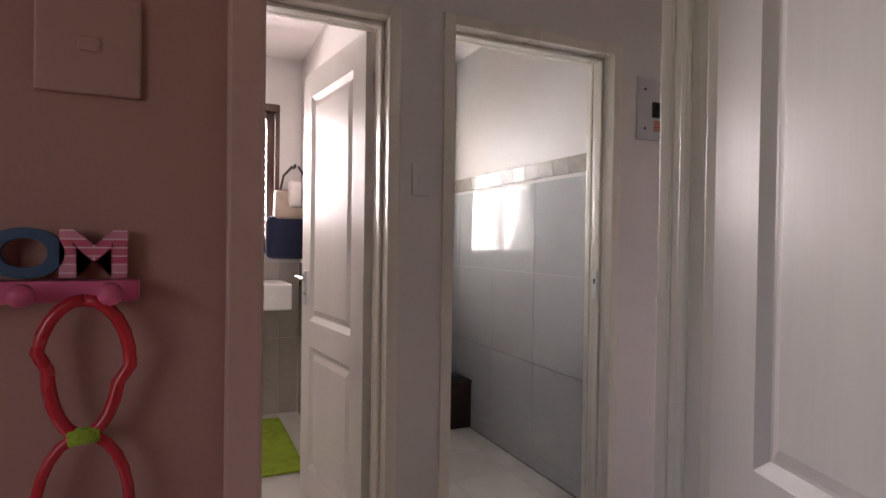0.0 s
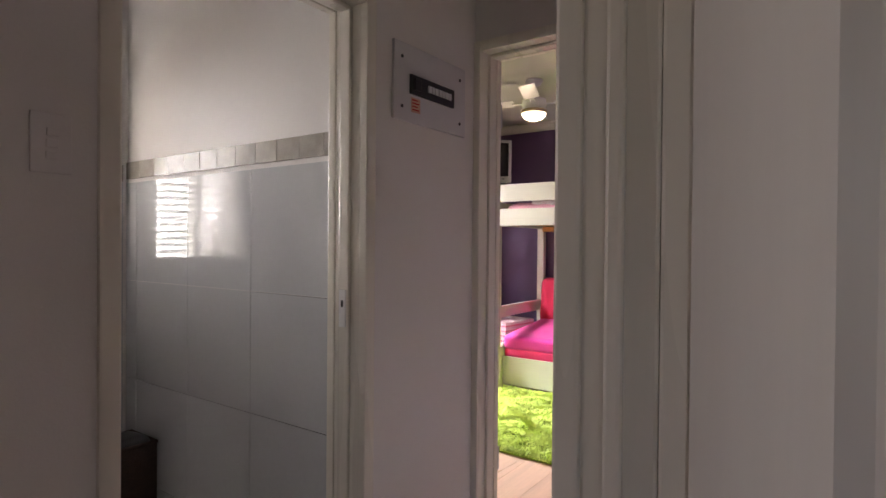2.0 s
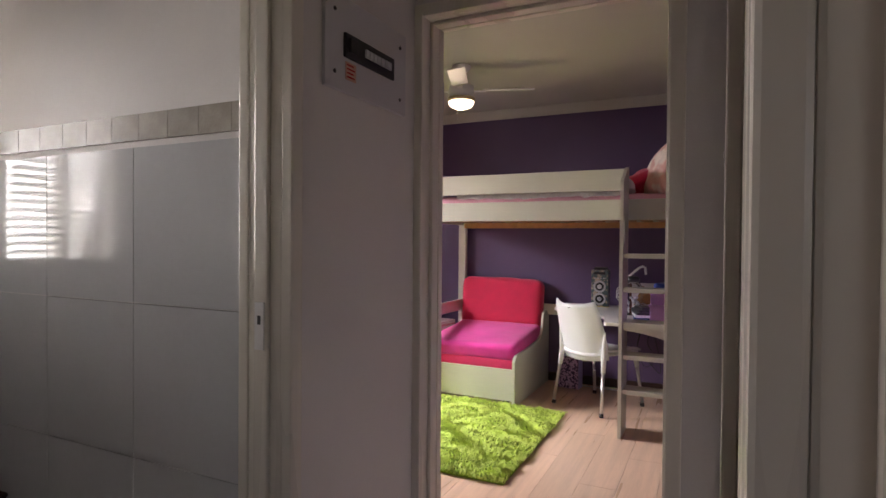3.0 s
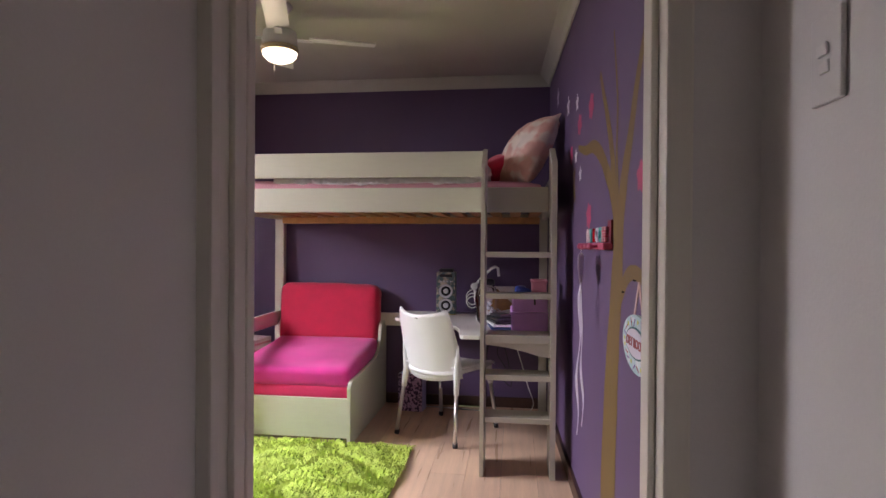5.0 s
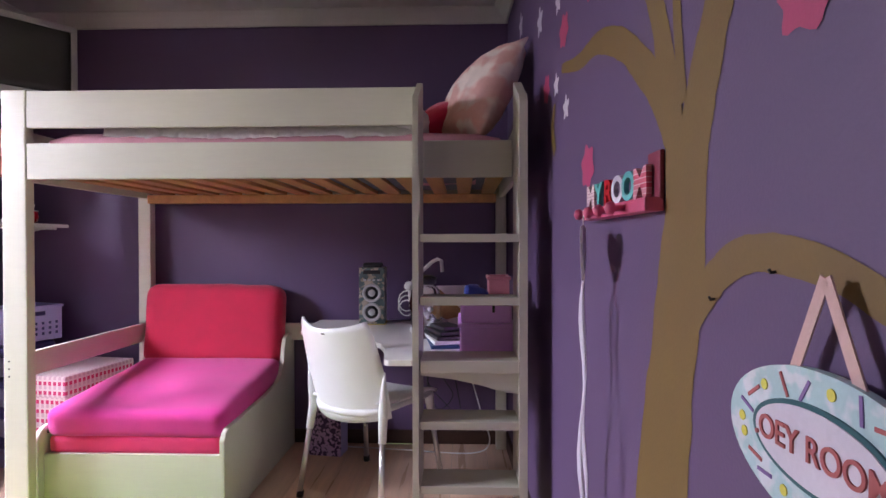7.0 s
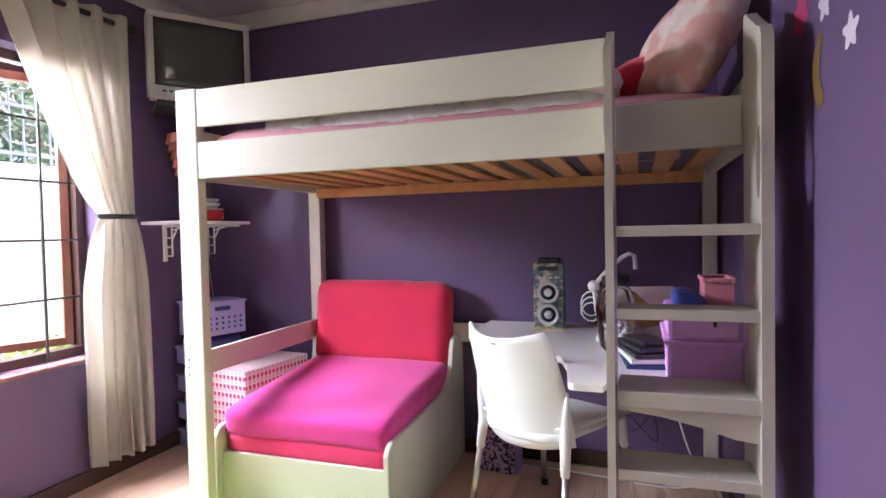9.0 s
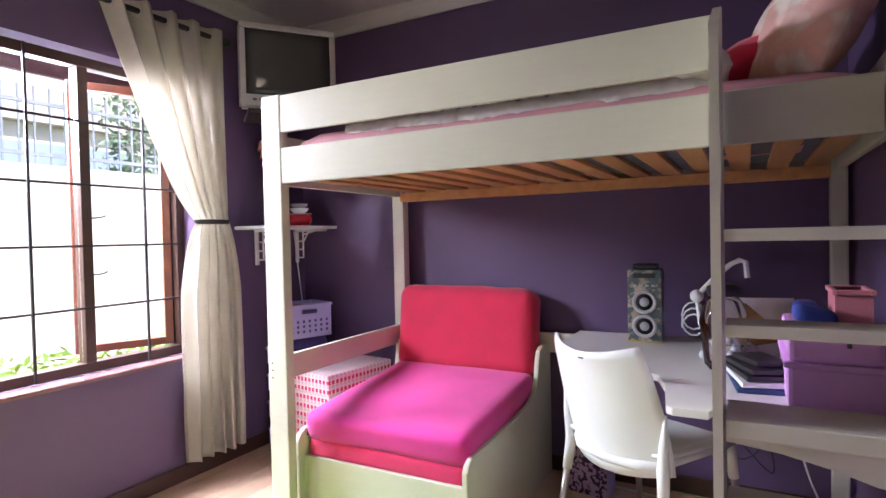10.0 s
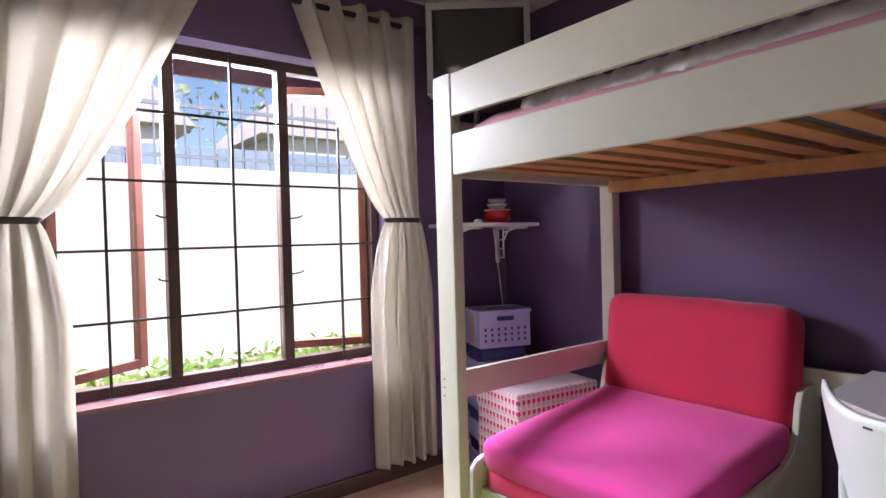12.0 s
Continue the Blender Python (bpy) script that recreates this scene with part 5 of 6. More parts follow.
for x, z, w, h in ((2.918, 1.405, 0.115, 0.10), (2.713, 1.39, 0.10, 0.09), (3.743, 1.80, 0.13, 0.12), (4.066, 1.79, 0.13, 0.11), (3.785, 1.338, 0.13, 0.12), (4.35, 1.688, 0.12, 0.11)):
    blossom(x, z, w, h, PAINT_PINK)
for x, z, w, h in ((2.721, 1.129, 0.062, 0.068), (4.487, 1.98, 0.12, 0.12), (4.151, 1.916, 0.09, 0.09), (4.18, 1.656, 0.085, 0.08), (4.036, 1.55, 0.085, 0.08), (4.997, 2.16, 0.12, 0.13), (2.613, 1.363, 0.06, 0.05)):
    blossom(x, z, w, h, PAINT_WHITE, 5, 0.45)
for x, z in ((2.972, 1.111), (3.113, 1.067), (2.783, 1.106), (2.68, 1.068)):
    nail = tagged(part("wall_hook", tube([(0, 0, 0), (0, 0.007, -0.001), (0, 0.009, 0.003)], 0.002, 6), IRON), "tiny dark metal hook in the wall", "hook", "hooks on the painted branch")
    nail.matrix_basis = SOUTH @ pose(x, 0, z)

sign = thing("oval_sign", SOUTH @ pose(2.862, 0.02, 0.945), "oval blue painted name sign hung on a ribbon", "sign")


def ellipse(a, b, n=48):
    return [(a * math.cos(2 * math.pi * k / n), b * math.sin(2 * math.pi * k / n)) for k in range(n)]


BOARD = material("pale blue painted board", (0.40, 0.58, 0.60), 0.5, 0.12, 14, 0.05, 150, mix=(0.62, 0.66, 0.70), mix_scale=40, mix_edge=(0.48, 0.6))
TEAL = material("dark teal paint", (0.02, 0.10, 0.12), 0.5, 0.1, 10, 0.05, 150)
part("board", prism(ellipse(0.158, 0.079), 0.01, pose(0, -0.004, 0)), BOARD, sign)
part("inner_rim", prism(ellipse(0.103, 0.043), 0.003, pose(0.002, 0.0055, 0.003)), TEAL, sign)
part("inner_oval", prism(ellipse(0.096, 0.038), 0.004, pose(0.002, 0.0056, 0.003)), PAINT_WHITE, sign)
part("back_board", boxed(-0.14, -0.045, -0.014, -0.006, -0.092, 0.035, 0.001), NAVY, sign)
RIBBON = material("pale satin ribbon", (0.62, 0.42, 0.38), 0.45, 0.08, 20, 0.1, 200)
for sx in (-1, 1):
    part("ribbon", boxed(-0.007, 0.007, -0.001, 0.001, 0, 0.115, 0.0, pose(sx * 0.05, 0.0, 0.062, 0, -sx * 25.5, 0)), RIBBON, sign)
rnd = random.Random(12)
inks = [material("sign " + c, v, 0.6, 0.1, 10, 0, 100) for c, v in (("yellow", (0.65, 0.60, 0.08)), ("red", (0.40, 0.10, 0.10)), ("violet", (0.20, 0.12, 0.32)))]
for k in range(22):
    a = 2 * math.pi * k / 22
    p = pose(0.131 * math.cos(a) * (1 + rnd.uniform(-0.06, 0.06)), 0.0062, 0.061 * math.sin(a) * (1 + rnd.uniform(-0.08, 0.08)), 0, rnd.uniform(0, 180), 0)
    if k % 3 == 0:
        part("painted_flower", prism(ellipse(0.006, 0.006, 10), 0.001, p), inks[0], sign)
    else:
        part("painted_brush", boxed(-0.002, 0.002, 0, 0.001, -0.013, 0.013, 0, p), inks[1 + k % 2], sign)


def lettering(name, text, size, m, mat, parent, thick=0.001, bold=0.035):
    """Raised letters that face +y."""
    cu = bpy.data.curves.new(name, "FONT")
    cu.body, cu.size, cu.extrude, cu.align_x, cu.align_y = text, size, thick, "CENTER", "CENTER"
    cu.offset = size * bold
    tmp = bpy.data.objects.new(name, cu)
    me = bpy.data.meshes.new_from_object(tmp)
    bpy.data.objects.remove(tmp)
    bpy.data.curves.remove(cu)
    me.materials.clear()
    me.materials.append(mat)
    ob = new(name, me)
    ob.parent = parent
    ob.matrix_basis = m @ pose(0, 0, 0, 90, 0, 180)
    return ob


lettering("name_text", ".OEY ROOM", 0.035, pose(0.002, 0.0105, 0.003), inks[1], sign, 0.001, 0.012)

PLANKY = material("pink painted timber", (0.60, 0.10, 0.20), 0.4, 0.1, 10, 0.05, 150)
TURQ = material("turquoise paint", (0.10, 0.45, 0.45), 0.45, 0.1, 10, 0.03, 150)
GINGHAM = printed("pink gingham paint", (0.70, 0.45, 0.50), (0.55, 0.06, 0.12), 40, 3.0, 0.05, True)
PALE_PRINT = printed("pale pink printed paint", (0.74, 0.56, 0.58), (0.42, 0.20, 0.24), 50, 1.2, 0.19, True)
# The first room's dimness is put into the colour of these letters.
DIM_BLUE = material("blue letter paint, dimmed", (0.03, 0.07, 0.14), 0.5, 0.1, 10, 0.03, 150)


def letter_rack(m, label, letters, reach=-0.225):
    rack = thing("letter_rack", m, label, "coat rack", "letter coat racks")
    part("ledge", boxed(reach, 0.20, -0.012, 0.022, -0.058, -0.034, 0.003), PLANKY, rack)
    if reach < -0.15:
        part("backboard", boxed(-0.225, -0.17, -0.012, -0.004, -0.04, 0.045, 0.002), material("dark red timber", (0.22, 0.02, 0.05), 0.5, 0.1, 8, 0, 100), rack)
    for ch, x, mat in letters:
        lettering("letter", ch, 0.095, pose(x, 0.004, -0.007) @ Matrix.Diagonal((0.98, 1, 0.76, 1)), mat, rack, 0.005)
    for x in (-0.12, -0.04, 0.04, 0.12):
        part("peg", lathe([(0.006, 0), (0.006, 0.018), (0.013, 0.024), (0.011, 0.034), (0.003, 0.038)], 12, pose(x, 0.02, -0.047, -90, 0, 0)), PLANKY, rack, smooth=True)
    return rack


letter_rack(SOUTH @ pose(3.51, 0.014, 1.255), "pink coat rack spelling words in coloured letters", [("M", 0.165, PALE_PRINT), ("Y", 0.10, TURQ), ("R", 0.03, RED_ENAMEL), ("O", -0.035, PAINT_WHITE), ("O", -0.10, TURQ), ("M", -0.165, GINGHAM)])
heart = thing("heart_hanging", SOUTH @ pose(3.575, 0.065, 1.115, 0, 0, -18), "white heart ornament trailing long sheer ribbons", "ornament")
hp = [(0.0, -0.055), (0.028, -0.02), (0.042, 0.012), (0.036, 0.036), (0.018, 0.044), (0.0, 0.03), (-0.018, 0.044), (-0.036, 0.036), (-0.042, 0.012), (-0.028, -0.02)]
part("heart", prism([(x * 1.35, z * 1.25 + 0.012) for x, z in hp], 0.007, pose(0, -0.0035, 0), bevel=0.002), PAINT_WHITE, heart)
part("string", tube([(0, 0, 0.05), (0, 0, 0.10)], 0.0012, 5), FRILL, heart)
for s in (-1, 1):
    part("trailing_ribbon", tube([(0, 0.0, -0.05)] + [(0.012 * s + 0.012 * math.sin(k * 0.7 + s) + 0.004 * s * k, 0.004 * math.sin(k), -0.05 - 0.045 * k) for k in range(1, 14)], [0.004] + [0.006 + 0.003 * math.sin(k) for k in range(13)], 6, flat=0.15), material("sheer lilac ribbon", (0.62, 0.57, 0.68), 0.6, 0.1, 12, 0.1, 200), heart, smooth=True)
tagged(part("wall_ball", lathe([(0.002, -0.012), (0.012, 0), (0.002, 0.012)], 12, pose(0, 0, 0)), PAINT_WHITE, smooth=True), "white bead on a rack peg", "bead").matrix_basis = SOUTH @ pose(3.575, 0.055, 1.208)

# ---- first room and corridor fittings ----
PLATE = material("ivory switch plastic", (0.72, 0.69, 0.68), 0.35, 0.03, 8, 0, 100)


def switch_plate(m, w, h, rockers, label, mat=PLATE):
    s = thing("light_switch", m, label, "switch", "light switches")
    part("plate", boxed(-w / 2, w / 2, -0.008, 0.0, -h / 2, h / 2, 0.003), mat, s)
    for k in range(rockers):
        z = (k - (rockers - 1) / 2) * 0.022
        part("rocker", boxed(-0.011, 0.011, -0.012, -0.0078, z - 0.008, z + 0.008, 0.002, pose(0, 0, 0, 6, 0, 0)), mat, s)
    return s


switch_plate(pose(0.768, CY1 - 0.0005, 1.425), 0.07, 0.115, 3, "flat white triple light switch on the corridor wall")
# This plate has the wall's dimness put into its colour.
switch_plate(pose(-0.093, SY - 0.0005, 1.425), 0.105, 0.115, 1, "square light switch beside the first doorway, its colour dimmed pinkish", material("switch plastic dimmed to pinkish", (0.40, 0.22, 0.18), 0.45, 0.05, 8, 0, 100))
switch_plate(pose(2.075, CY0 + 0.0005, 1.45, 0, 0, 180), 0.07, 0.115, 2, "small light switch beside the side doorway")
db = thing("distribution_board", pose(1.972, CY1 - 0.0005, 1.79), "grey flush electrical distribution board with black breakers", "electrical panel")
part("cover", boxed(-0.215, 0.215, -0.012, 0, -0.132, 0.132, 0.003), material("pale grey enamel", (0.60, 0.59, 0.61), 0.35, 0.04, 6, 0.02, 100), db)
part("breaker_window", boxed(-0.135, 0.128, -0.020, -0.011, -0.035, 0.032, 0.002), BLACK, db)
for k in range(7):
    part("breaker", boxed(-0.04 + k * 0.021, -0.024 + k * 0.021, -0.026, -0.0195, -0.012, 0.012, 0.002), SILVER, db)
part("main_switch", boxed(-0.12, -0.085, -0.028, -0.0195, -0.02, 0.02, 0.003), IRON, db)
lbl = part("warning_label", boxed(-0.125, -0.075, -0.0135, -0.0115, -0.095, -0.045), material("pale orange label", (0.62, 0.36, 0.26), 0.6, 0.1, 10, 0, 100), db)
for k in range(4):
    part("text_bar", boxed(-0.12, -0.082 - 0.006 * (k % 2), -0.0142, -0.0134, -0.088 + k * 0.011, -0.084 + k * 0.011), RED_ENAMEL, lbl)
for x in (-0.175, 0.175):
    for z in (-0.085, 0.083):
        part("screw", lathe([(0.006, 0), (0.006, 0.003)], 10, pose(x, -0.011, z, 90, 0, 0)), IRON, db)
dim_rack = letter_rack(pose(-0.185, SY - 0.014, 1.19, 0, 0, 180), "pink coat rack with letters hanging in shadow", [("R", 0.165, PAINT_WHITE), ("O", 0.03, DIM_BLUE), ("O", -0.035, DIM_BLUE), ("M", -0.10, GINGHAM)], -0.145)
loop = thing("hair_band", pose(-0.092, SY - 0.035, 1.13), "red cord loops tied with a green knot on the rack", "cord")
part("upper_loop", tube([(0.045 * math.sin(a) * (1 - 0.25 * (math.cos(a) < 0)), 0, -0.07 + 0.075 * math.cos(a)) for a in [k * math.pi / 12 for k in range(25)]], 0.007, 8), RED_ENAMEL, loop, smooth=True)
part("lower_loop", tube([(0.045 * math.sin(a), 0, -0.23 + 0.085 * math.cos(a)) for a in [k * math.pi / 12 for k in range(25)]], 0.006, 8), RED_ENAMEL, loop, smooth=True)
part("knot", tube([(-0.014, -0.002, -0.146), (0.016, -0.002, -0.144)], [0.01, 0.009], 8), MAT_GREEN, loop, smooth=True)

# ---- bathroom ----
basin = thing("wash_basin", pose(0.375, FAR_Y - 0.002, 0.765), "white square wall-hung basin with a chrome tap", "basin")
bb = boxed(-0.245, 0.245, -0.42, -0.012, 0, 0.165, 0.014)
part("bowl", bb, PORCELAIN, basin)
# A flat sheet on the solid basin carries the hollow's shade in its colour.
part("bowl_hollow", boxed(-0.21, 0.21, -0.39, -0.11, 0.1655, 0.167, 0.0005), material("shaded glaze", (0.72, 0.72, 0.70), 0.15, 0.02, 5, 0, 100), basin)
tapb = part("tap", tube([(0, -0.06, 0.166), (0, -0.06, 0.27), (0, -0.075, 0.285), (0, -0.17, 0.275)], 0.014, 12), CHROME, basin, smooth=True)
part("lever", tube([(0, -0.06, 0.285), (0, -0.02, 0.315)], 0.007, 8), CHROME, tapb, smooth=True)
part("bottle_trap", lathe([(0.014, -0.27), (0.026, -0.265), (0.026, -0.16), (0.016, -0.15), (0.016, 0.0)], 16, pose(0, -0.2, 0)), PLASTIC, basin, smooth=True)
for x in (-0.06, 0.05):
    part("stop_valve", tube([(x, -0.014, -0.1), (x, -0.05, -0.1), (x, -0.05, -0.05), (x * 0.4, -0.1, 0.0)], 0.008, 8), CHROME, basin, smooth=True)
vent = thing("wall_vent", pose(0.29, FAR_Y, 2.32), "white slotted air vent high on the wall", "vent")
part("vent_frame", boxed(-0.11, 0.11, -0.006, 0, -0.05, 0.055, 0.002), WHITE_WALL, vent)
for k in range(5):
    part("vent_slot", boxed(-0.095, 0.095, -0.008, -0.0055, -0.042 + k * 0.02, -0.034 + k * 0.02, 0.001), GROUT, vent)
BAG = material("dark navy canvas", (0.012, 0.018, 0.05), 0.85, 0.2, 14, 0.3, 300)
bag = thing("hanging_bag", pose(0.69, FAR_Y - 0.06, 1.10), "navy canvas bag hung on a wall hook", "bag")
part("bag_body", soft(-0.19, 0.15, -0.05, 0.05, -0.03, 0.27, 0.05, 0.015, 3, 8), BAG, bag, smooth=True)
part("bag_flap", soft(-0.14, 0.12, -0.052, 0.045, 0.24, 0.46, 0.03, 0.018, 7, 9), material("beige canvas", (0.46, 0.37, 0.30), 0.9, 0.15, 12, 0.3, 250), bag, "beige canvas upper half", True)
for x0, x1 in ((-0.10, -0.02), (0.08, 0.02)):
    part("strap", tube([(x0, -0.02, 0.28), (x0 * 1.05, -0.02, 0.42), (x0 * 0.8, -0.02, 0.54), (x1, -0.01, 0.61)], 0.012, 8, flat=0.35), material("brown webbing", (0.06, 0.04, 0.035), 0.85, 0.2, 20, 0.2, 200), bag, smooth=True)
cloth = tagged(part("white_cloth", soft(-0.05, 0.045, -0.03, 0.03, 0, 0.20, 0.03, 0.012, 1, 7), FRILL, smooth=True), "white cloth hung over the dark bag", "cloth")
cloth.matrix_basis = pose(0.69, FAR_Y - 0.10, 1.42)
tagged(part("coat_hook", tube([(0, 0, 0), (0, -0.05, 0), (0, -0.06, 0.02)], 0.008, 8), BLACK), "dark wall hook holding a bag", "hook").matrix_basis = pose(0.69, FAR_Y, 1.705)
mat_ob = thing("bath_mat", pose(0.32, 3.30, 0), "lime green bath mat on white floor tiles", "bath mat")
part("pile_layer", soft(-0.27, 0.27, -0.48, 0.45, 0.002, 0.02, 0.009, 0.003, 4, 16), MAT_GREEN, mat_ob, smooth=True)

# ---- toilet room ----
WICKER = material("dark brown wicker", (0.05, 0.025, 0.018), 0.7, 0.35, 30, 0.6, 90, stretch=(1, 1, 6), depth=0.006)
bin_ = thing("waste_basket", pose(1.585, 3.25, 0, 0, 0, 0), "dark brown wicker waste basket in the toilet corner", "basket")
for nm, x0, x1, y0, y1 in (("side_panel", -0.125, 0.125, -0.12, -0.11), ("side_panel", -0.125, 0.125, 0.11, 0.12), ("side_panel", -0.125, -0.115, -0.11, 0.11), ("side_panel", 0.115, 0.125, -0.11, 0.11)):
    part(nm, boxed(x0, x1, y0, y1, 0, 0.30, 0.003), WICKER, bin_)
part("rim", tube([(-0.122, -0.117, 0.30), (0.122, -0.117, 0.30), (0.122, 0.117, 0.30), (-0.122, 0.117, 0.30), (-0.122, -0.117, 0.30)], 0.01, 8), WICKER, bin_)
part("liner", soft(-0.112, 0.112, -0.107, 0.107, 0.2, 0.325, 0.05, 0.02, 3, 8), BLACK, bin_, "black plastic liner", True)
wc = thing("toilet", pose(1.12, 3.05, 0), "white porcelain toilet against the far wall", "toilet")
part("bowl", lathe([(0.10, 0), (0.11, 0.05), (0.10, 0.18), (0.15, 0.30), (0.185, 0.385), (0.18, 0.395)], 28, Matrix.Diagonal((1, 1.25, 1, 1))), PORCELAIN, wc, smooth=True)
part("seat_lid", lathe([(0.185, 0.397), (0.195, 0.405), (0.19, 0.425), (0.02, 0.432)], 28, Matrix.Diagonal((1, 1.25, 1, 1))), PORCELAIN, wc, smooth=True)
part("cistern", boxed(-0.20, 0.20, 0.22, 0.385, 0.40, 0.76, 0.02), PORCELAIN, wc)

# ---- outside: bank, retaining wall, fence, hedge, houses ----
ground = structure("ground", boxed(-160, 160, -160, 160, -0.5, -0.35), material("lawn", (0.09, 0.13, 0.03), 0.95, 0.4, 3, 0.4, 60), "grassy ground round the house", "ground")
CREAM_WALL = material("sunlit cream plaster", (0.85, 0.80, 0.70), 0.8, 0.08, 1.5, 0.15, 40)
structure("retaining_wall", boxed(-30, 40, 7.2, 7.5, -0.5, 1.95), CREAM_WALL, "long cream plastered boundary wall", "wall")
structure("bank", prism([(4.6, -0.36), (7.2, -0.36), (7.2, 0.0), (6.2, -0.10), (5.2, -0.28)], 60, Matrix(((0, 1, 0, -25), (1, 0, 0, 0), (0, 0, 1, 0), (0, 0, 0, 1)))), material("sandy soil bank", (0.50, 0.36, 0.22), 0.95, 0.35, 2.5, 0.5, 40), "sandy sloping bank below the boundary wall", "ground")
LEAF = material("sunlit leaf", (0.20, 0.36, 0.06), 0.6, 0.35, 6, 0.1, 60, random=0.2)
# Far leaves are lightened in colour to imitate the washed-out glare outside.
PALE_LEAF = material("far leaf paled for glare", (0.34, 0.44, 0.26), 0.6, 0.3, 6, 0.1, 60)
HEDGE = material("hedge leaf", (0.24, 0.34, 0.20), 0.6, 0.4, 6, 0.1, 60)


def leaves(name, n, place, size, mat, seed):
    r = random.Random(seed)
    vs, fs = [], []
    for i in range(n):
        c = Vector(place(r))
        d, up = Vector((r.gauss(0, 1), r.gauss(0, 1), r.gauss(0, 0.6))).normalized(), Vector((r.gauss(0, 1), r.gauss(0, 1), r.gauss(0, 1)))
        s = size * r.uniform(0.6, 1.3)
        w = d.cross(up).normalized() * s * 0.4
        k = len(vs)
        vs += [c - d * s, c + w, c + d * s, c - w]
        fs += [(k, k + 1, k + 2, k + 3)]
    me = bpy.data.meshes.new(name)
    me.from_pydata([tuple(v) for v in vs], [], fs)
    me.materials.append(mat)
    return new(name, me)


tagged(leaves("ground_plants", 9000, lambda r: (r.uniform(1.0, 8), r.uniform(5.4, 7.15), -0.25 + 0.1 * r.random() + (r.uniform(0, 1) ** 2) * 0.36), 0.06, LEAF, 3), "low sunlit leafy plants on the bank", "plants", kind="stuff")


def clumpy(r):
    while True:
        p = Vector((r.uniform(7.3, 14), r.uniform(7.8, 9.0), r.uniform(1.5, 3.3)))
        if noise.noise(p * 1.1) > -0.12 - (3.0 - p.z) * 0.12:
            return p


tagged(leaves("hedge", 9000, clumpy, 0.08, HEDGE, 5), "tall leafy hedge behind the boundary wall", "hedge", kind="stuff")


def canopy(r):
    while True:
        p = Vector((r.uniform(-8, 22), r.uniform(20, 26), r.uniform(4.5, 13)))
        if noise.noise(p * 0.35) > 0.02:
            return p


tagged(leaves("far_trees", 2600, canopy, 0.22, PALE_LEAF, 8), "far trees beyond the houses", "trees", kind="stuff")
FENCE = material("light grey steel", (0.30, 0.34, 0.38), 0.6, 0.2, 10, 0.05, 100)
fence = thing("boundary_fence", pose(0, 7.35, 1.95), "grey metal bar fence on the boundary wall", "fence")
for z in (0.12, 0.62):
    part("fence_rail", boxed(-6, 20, -0.015, 0.015, z - 0.018, z + 0.018), FENCE, fence)
first = None
for k in range(130):
    if first is None:
        first = part("fence_bar", boxed(-0.008, 0.008, -0.008, 0.008, 0.0, 0.78), FENCE, fence)
        b = first
    else:
        b = new("fence_bar", first.data)
        b.parent = fence
    b.location.x = -4 + k * 0.14
BLUE = material("blue grey sheet fence", (0.36, 0.46, 0.55), 0.6, 0.12, 3, 0.1, 40)
screen_fence = thing("sheet_fence", pose(3.4, 10.5, -0.35), "blue grey sheet metal fence across the road", "fence")
for k in range(22):
    part("fence_sheet", boxed(-3.4 + k * 0.42, -3.0 + k * 0.42, -0.02, 0.02, 0, 3.05, 0.01), BLUE, screen_fence)
ROOF = material("pale roof tile", (0.68, 0.60, 0.54), 0.8, 0.15, 3, 0.3, 20)


def house(m, w, d, h, label):
    hs = thing("house", m, label, "house", "houses across the road")
    part("wall", boxed(-w / 2, w / 2, 0, d, 0, h), CREAM_WALL, hs)
    part("roof", prism([(-w / 2 - 0.4, h), (w / 2 + 0.4, h), (w / 2 - 1.5, h + 1.8), (-w / 2 + 1.5, h + 1.8)], d + 0.6, pose(0, -0.3, 0)), ROOF, hs)
    for x in (-w * 0.28, w * 0.1, w * 0.33):
        wd = part("window", boxed(x - 0.55, x + 0.55, -0.03, 0.02, h - 1.6, h - 0.5), RED_WOOD, hs)
        part("pane", boxed(x - 0.48, x + 0.48, -0.045, -0.031, h - 1.53, h - 0.57), SCREEN, wd)
    return hs


house(pose(2.5, 16, -0.35), 8, 6, 4.4, "cream house with a pale tiled roof")
house(pose(12.5, 15, -0.35), 8, 6, 4.2, "pale house behind the hedge")
eave = thing("roof_eave", pose(3.9, 3.96, 2.05), "dark brown timber eave above the window", "eave")
part("soffit", boxed(-8, 4, 0.0, 0.70, 0.16, 0.19), DARK_WOOD, eave)
part("fascia", boxed(-8, 4, 0.70, 0.73, 0.06, 0.25, 0.004), DARK_WOOD, eave)

# ---- pieces: planks and tiles ----
planks = bpy.data.objects["floor_bedroom"]
W, L = 0.188, 1.26
for i in range(17):
    y = 0.66 + i * W
    x = BX0 - 0.07 - (i * 0.47) % L
    while x < BX1:
        x0, x1, y1 = max(x, BX0 - 0.07), min(x + L, BX1), min(y + W, BY1)
        if x1 - x0 > 0.03 and y1 - y > 0.02:
            part("plank", boxed(x0 + 0.0008, x1 - 0.0008, y + 0.0008, y1 - 0.0008, -0.009, -0.001), PLANK, planks)
        x += L


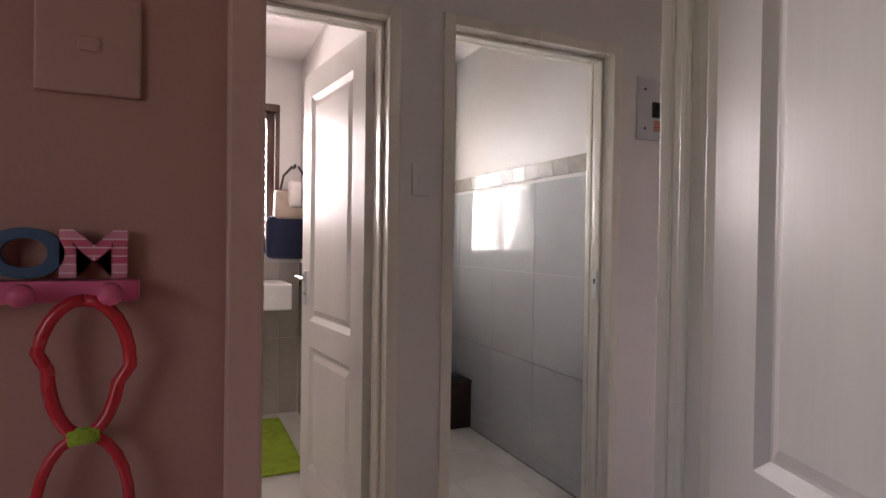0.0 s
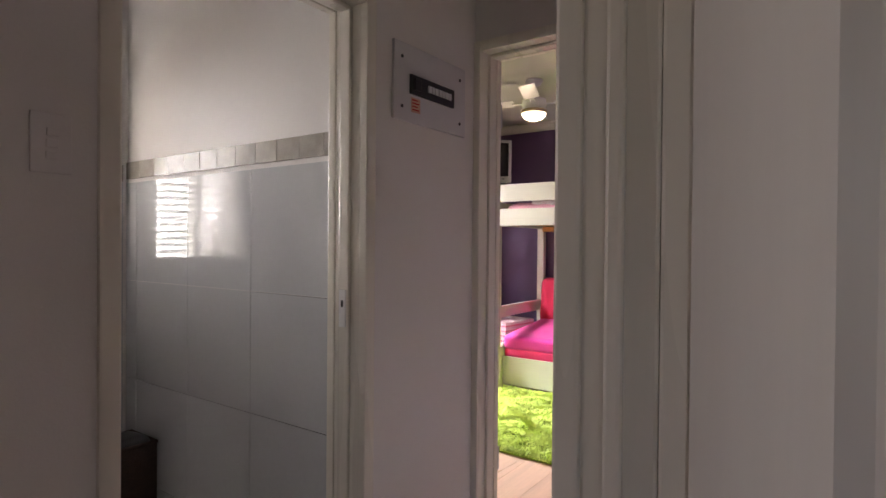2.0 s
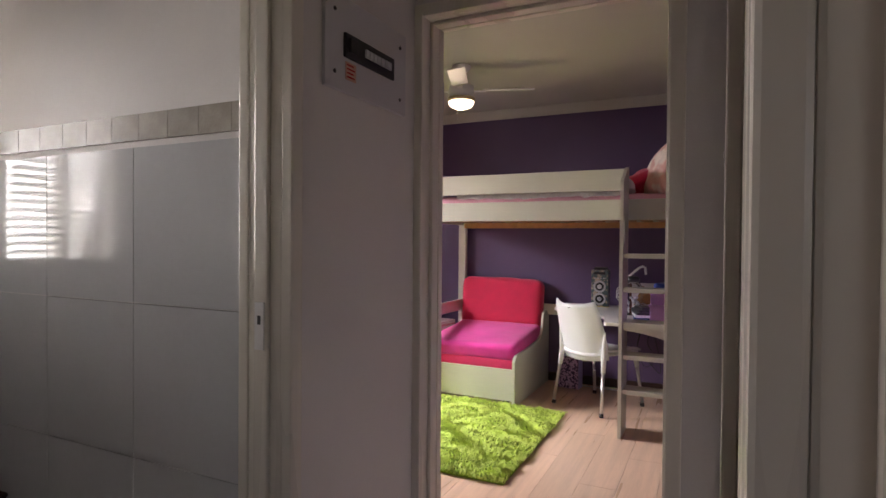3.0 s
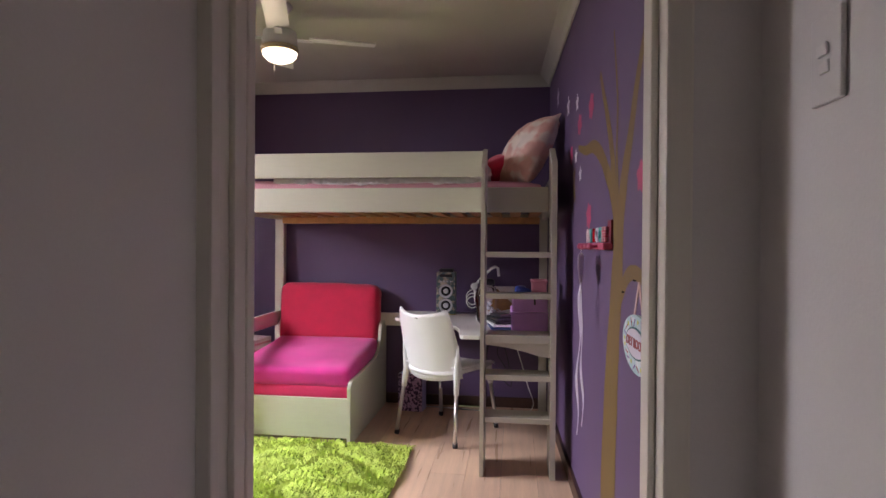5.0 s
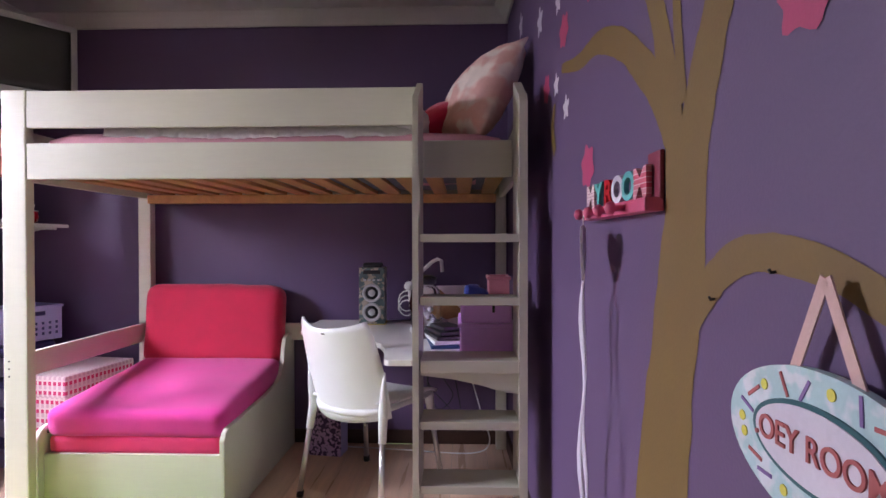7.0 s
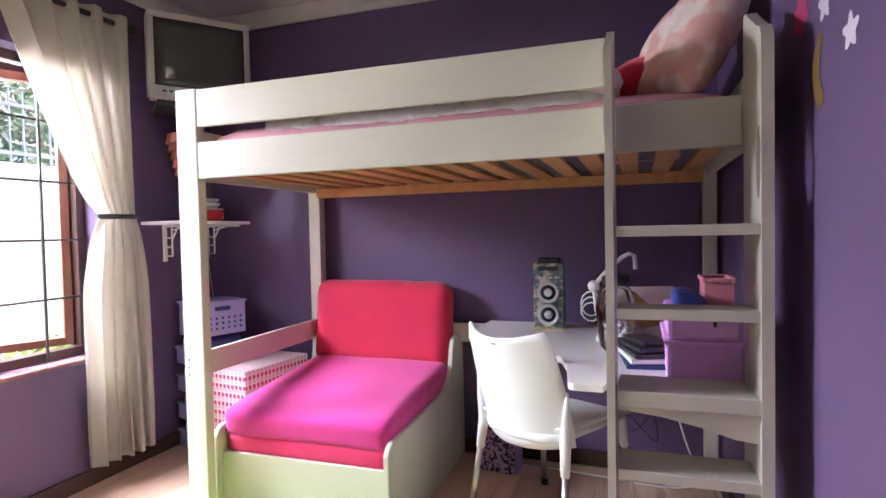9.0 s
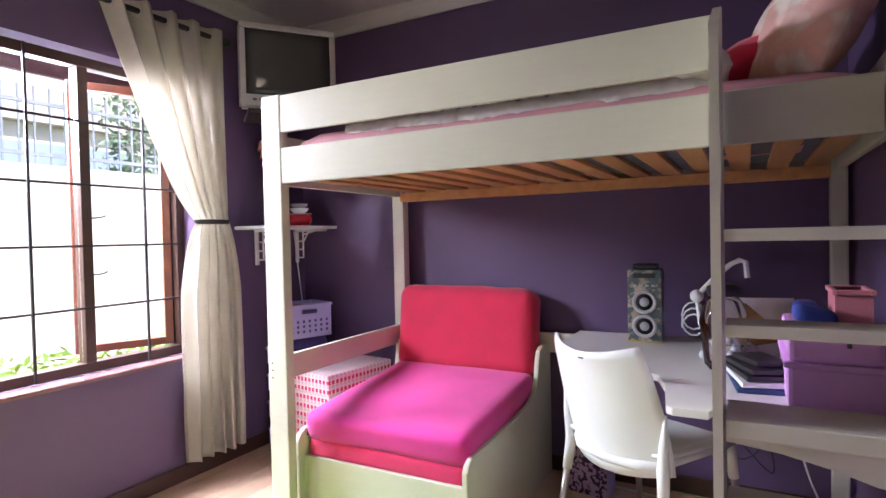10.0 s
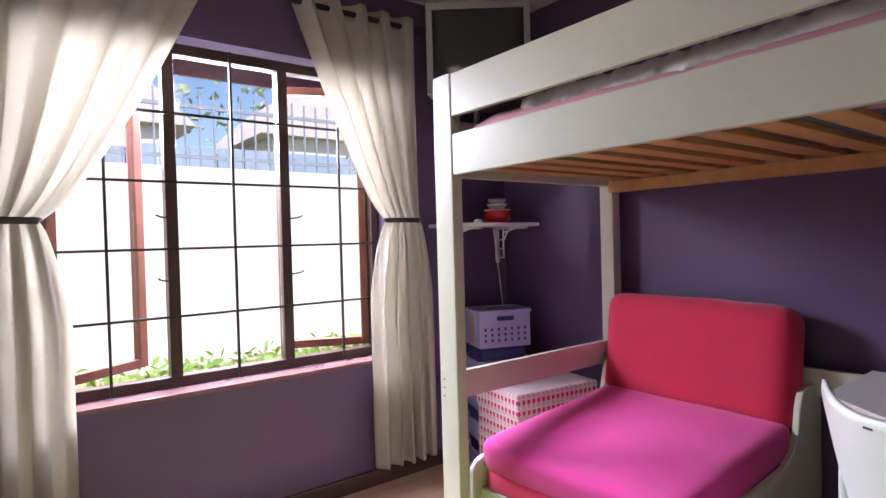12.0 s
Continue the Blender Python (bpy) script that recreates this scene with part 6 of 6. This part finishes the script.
def tile_sheet(parent, name, origin, across, up, nu, nv, w, h, mat, skip=lambda u, v: False, gap=0.003, limit_u=99, limit_v=99):
    """Tiles laid on a plane from origin, each an object on one shared mesh; the cut ones at the edges get their own."""
    a, b = Vector(across), Vector(up)
    n = a.cross(b)
    made = {}
    for i in range(nu):
        for j in range(nv):
            tw, th = min(w, limit_u - i * w), min(h, limit_v - j * h)
            if tw < 0.02 or th < 0.02 or skip(i * w + tw / 2, j * h + th / 2):
                continue
            key = (round(tw, 3), round(th, 3))
            if key not in made:
                bm = bmesh.new()
                box(bm, gap / 2, tw - gap / 2, gap / 2, th - gap / 2, 0, 0.008)
                ob = part(name, bm, mat, parent)
                made[key] = ob.data
            else:
                ob = new(name, made[key])
                ob.parent = parent
            p = Vector(origin) + a * (i * w) + b * (j * h)
            ob.matrix_basis = Matrix(((a.x, b.x, n.x, p.x), (a.y, b.y, n.y, p.y), (a.z, b.z, n.z, p.z), (0, 0, 0, 1)))


floor = bpy.data.objects["floor_tiled"]
tile_sheet(floor, "tile", (-0.75, 1.75, -0.0085), (1, 0, 0), (0, 1, 0), 8, 7, 0.333, 0.333, FLOOR_TILE, limit_u=2.45, limit_v=FAR_Y - 1.75)
tile_sheet(floor, "tile", (-0.75, 0.50, -0.0085), (1, 0, 0), (0, 1, 0), 10, 4, 0.333, 0.333, FLOOR_TILE, limit_u=3.1, limit_v=1.245)
tile_sheet(floor, "tile", (-1.55, -2.35, -0.0085), (1, 0, 0), (0, 1, 0), 8, 9, 0.333, 0.333, FLOOR_TILE, limit_u=2.55, limit_v=2.84)
east = bpy.data.objects["wall_toilet_east"]
TW, TH = 0.455, 0.487
tile_sheet(east, "tile", (TX1, 3.345, 0.07), (0, -1, 0), (0, 0, 1), 4, 3, TW, TH, TILE, limit_u=3.345 - NY, limit_v=1.463)
tile_sheet(east, "tile", (TX1, TY1, 0.07), (0, -1, 0), (0, 0, 1), 1, 3, 0.105, TH, TILE, limit_v=1.463)
tile_sheet(east, "border_tile", (TX1, TY1, 1.55), (0, -1, 0), (0, 0, 1), 40, 1, 0.13, 0.084, TILE_BEIGE, gap=0.0015, limit_u=TY1 - NY, limit_v=0.084)
north = bpy.data.objects["wall_toilet_north"]
hole = lambda u, v: TOILET_WIN[0] - TX0 - 0.05 < u < TOILET_WIN[1] - TX0 + 0.05 and v + 0.07 > TOILET_WIN[2]
tile_sheet(north, "tile", (TX0, TY1, 0.07), (1, 0, 0), (0, 0, 1), 9, 6, 0.1, 0.2435, TILE, skip=hole, limit_u=TX1 - TX0 - 0.009, limit_v=1.463)
tile_sheet(north, "border_tile", (TX0, TY1, 1.535), (1, 0, 0), (0, 0, 1), 9, 2, 0.1, 0.042, TILE_BEIGE, skip=lambda u, v: 0.17 < u < 0.81, limit_u=TX1 - TX0 - 0.009, limit_v=0.084)
structure("tile_plinth", boxed(TX1 - 0.010, TX1, NY, TY1 - 0.012, -0.004, 0.069, 0.002), TILE, "cut grey tile course along the floor", "tile")
bath = bpy.data.objects["wall_bathroom_north"]
tile_sheet(bath, "tile", (-1.2, FAR_Y, 0.0), (1, 0, 0), (0, 0, 1), 5, 2, 0.45, 0.525, TILE_GREIGE, limit_u=1.93)
bw_side = bpy.data.objects["wall_toilet_west"]
tile_sheet(bw_side, "tile", (TX0 - 0.06, FAR_Y - 0.009, 0.0), (0, -1, 0), (0, 0, 1), 5, 2, 0.45, 0.525, TILE_GREIGE, limit_u=FAR_Y - NY - 0.01)
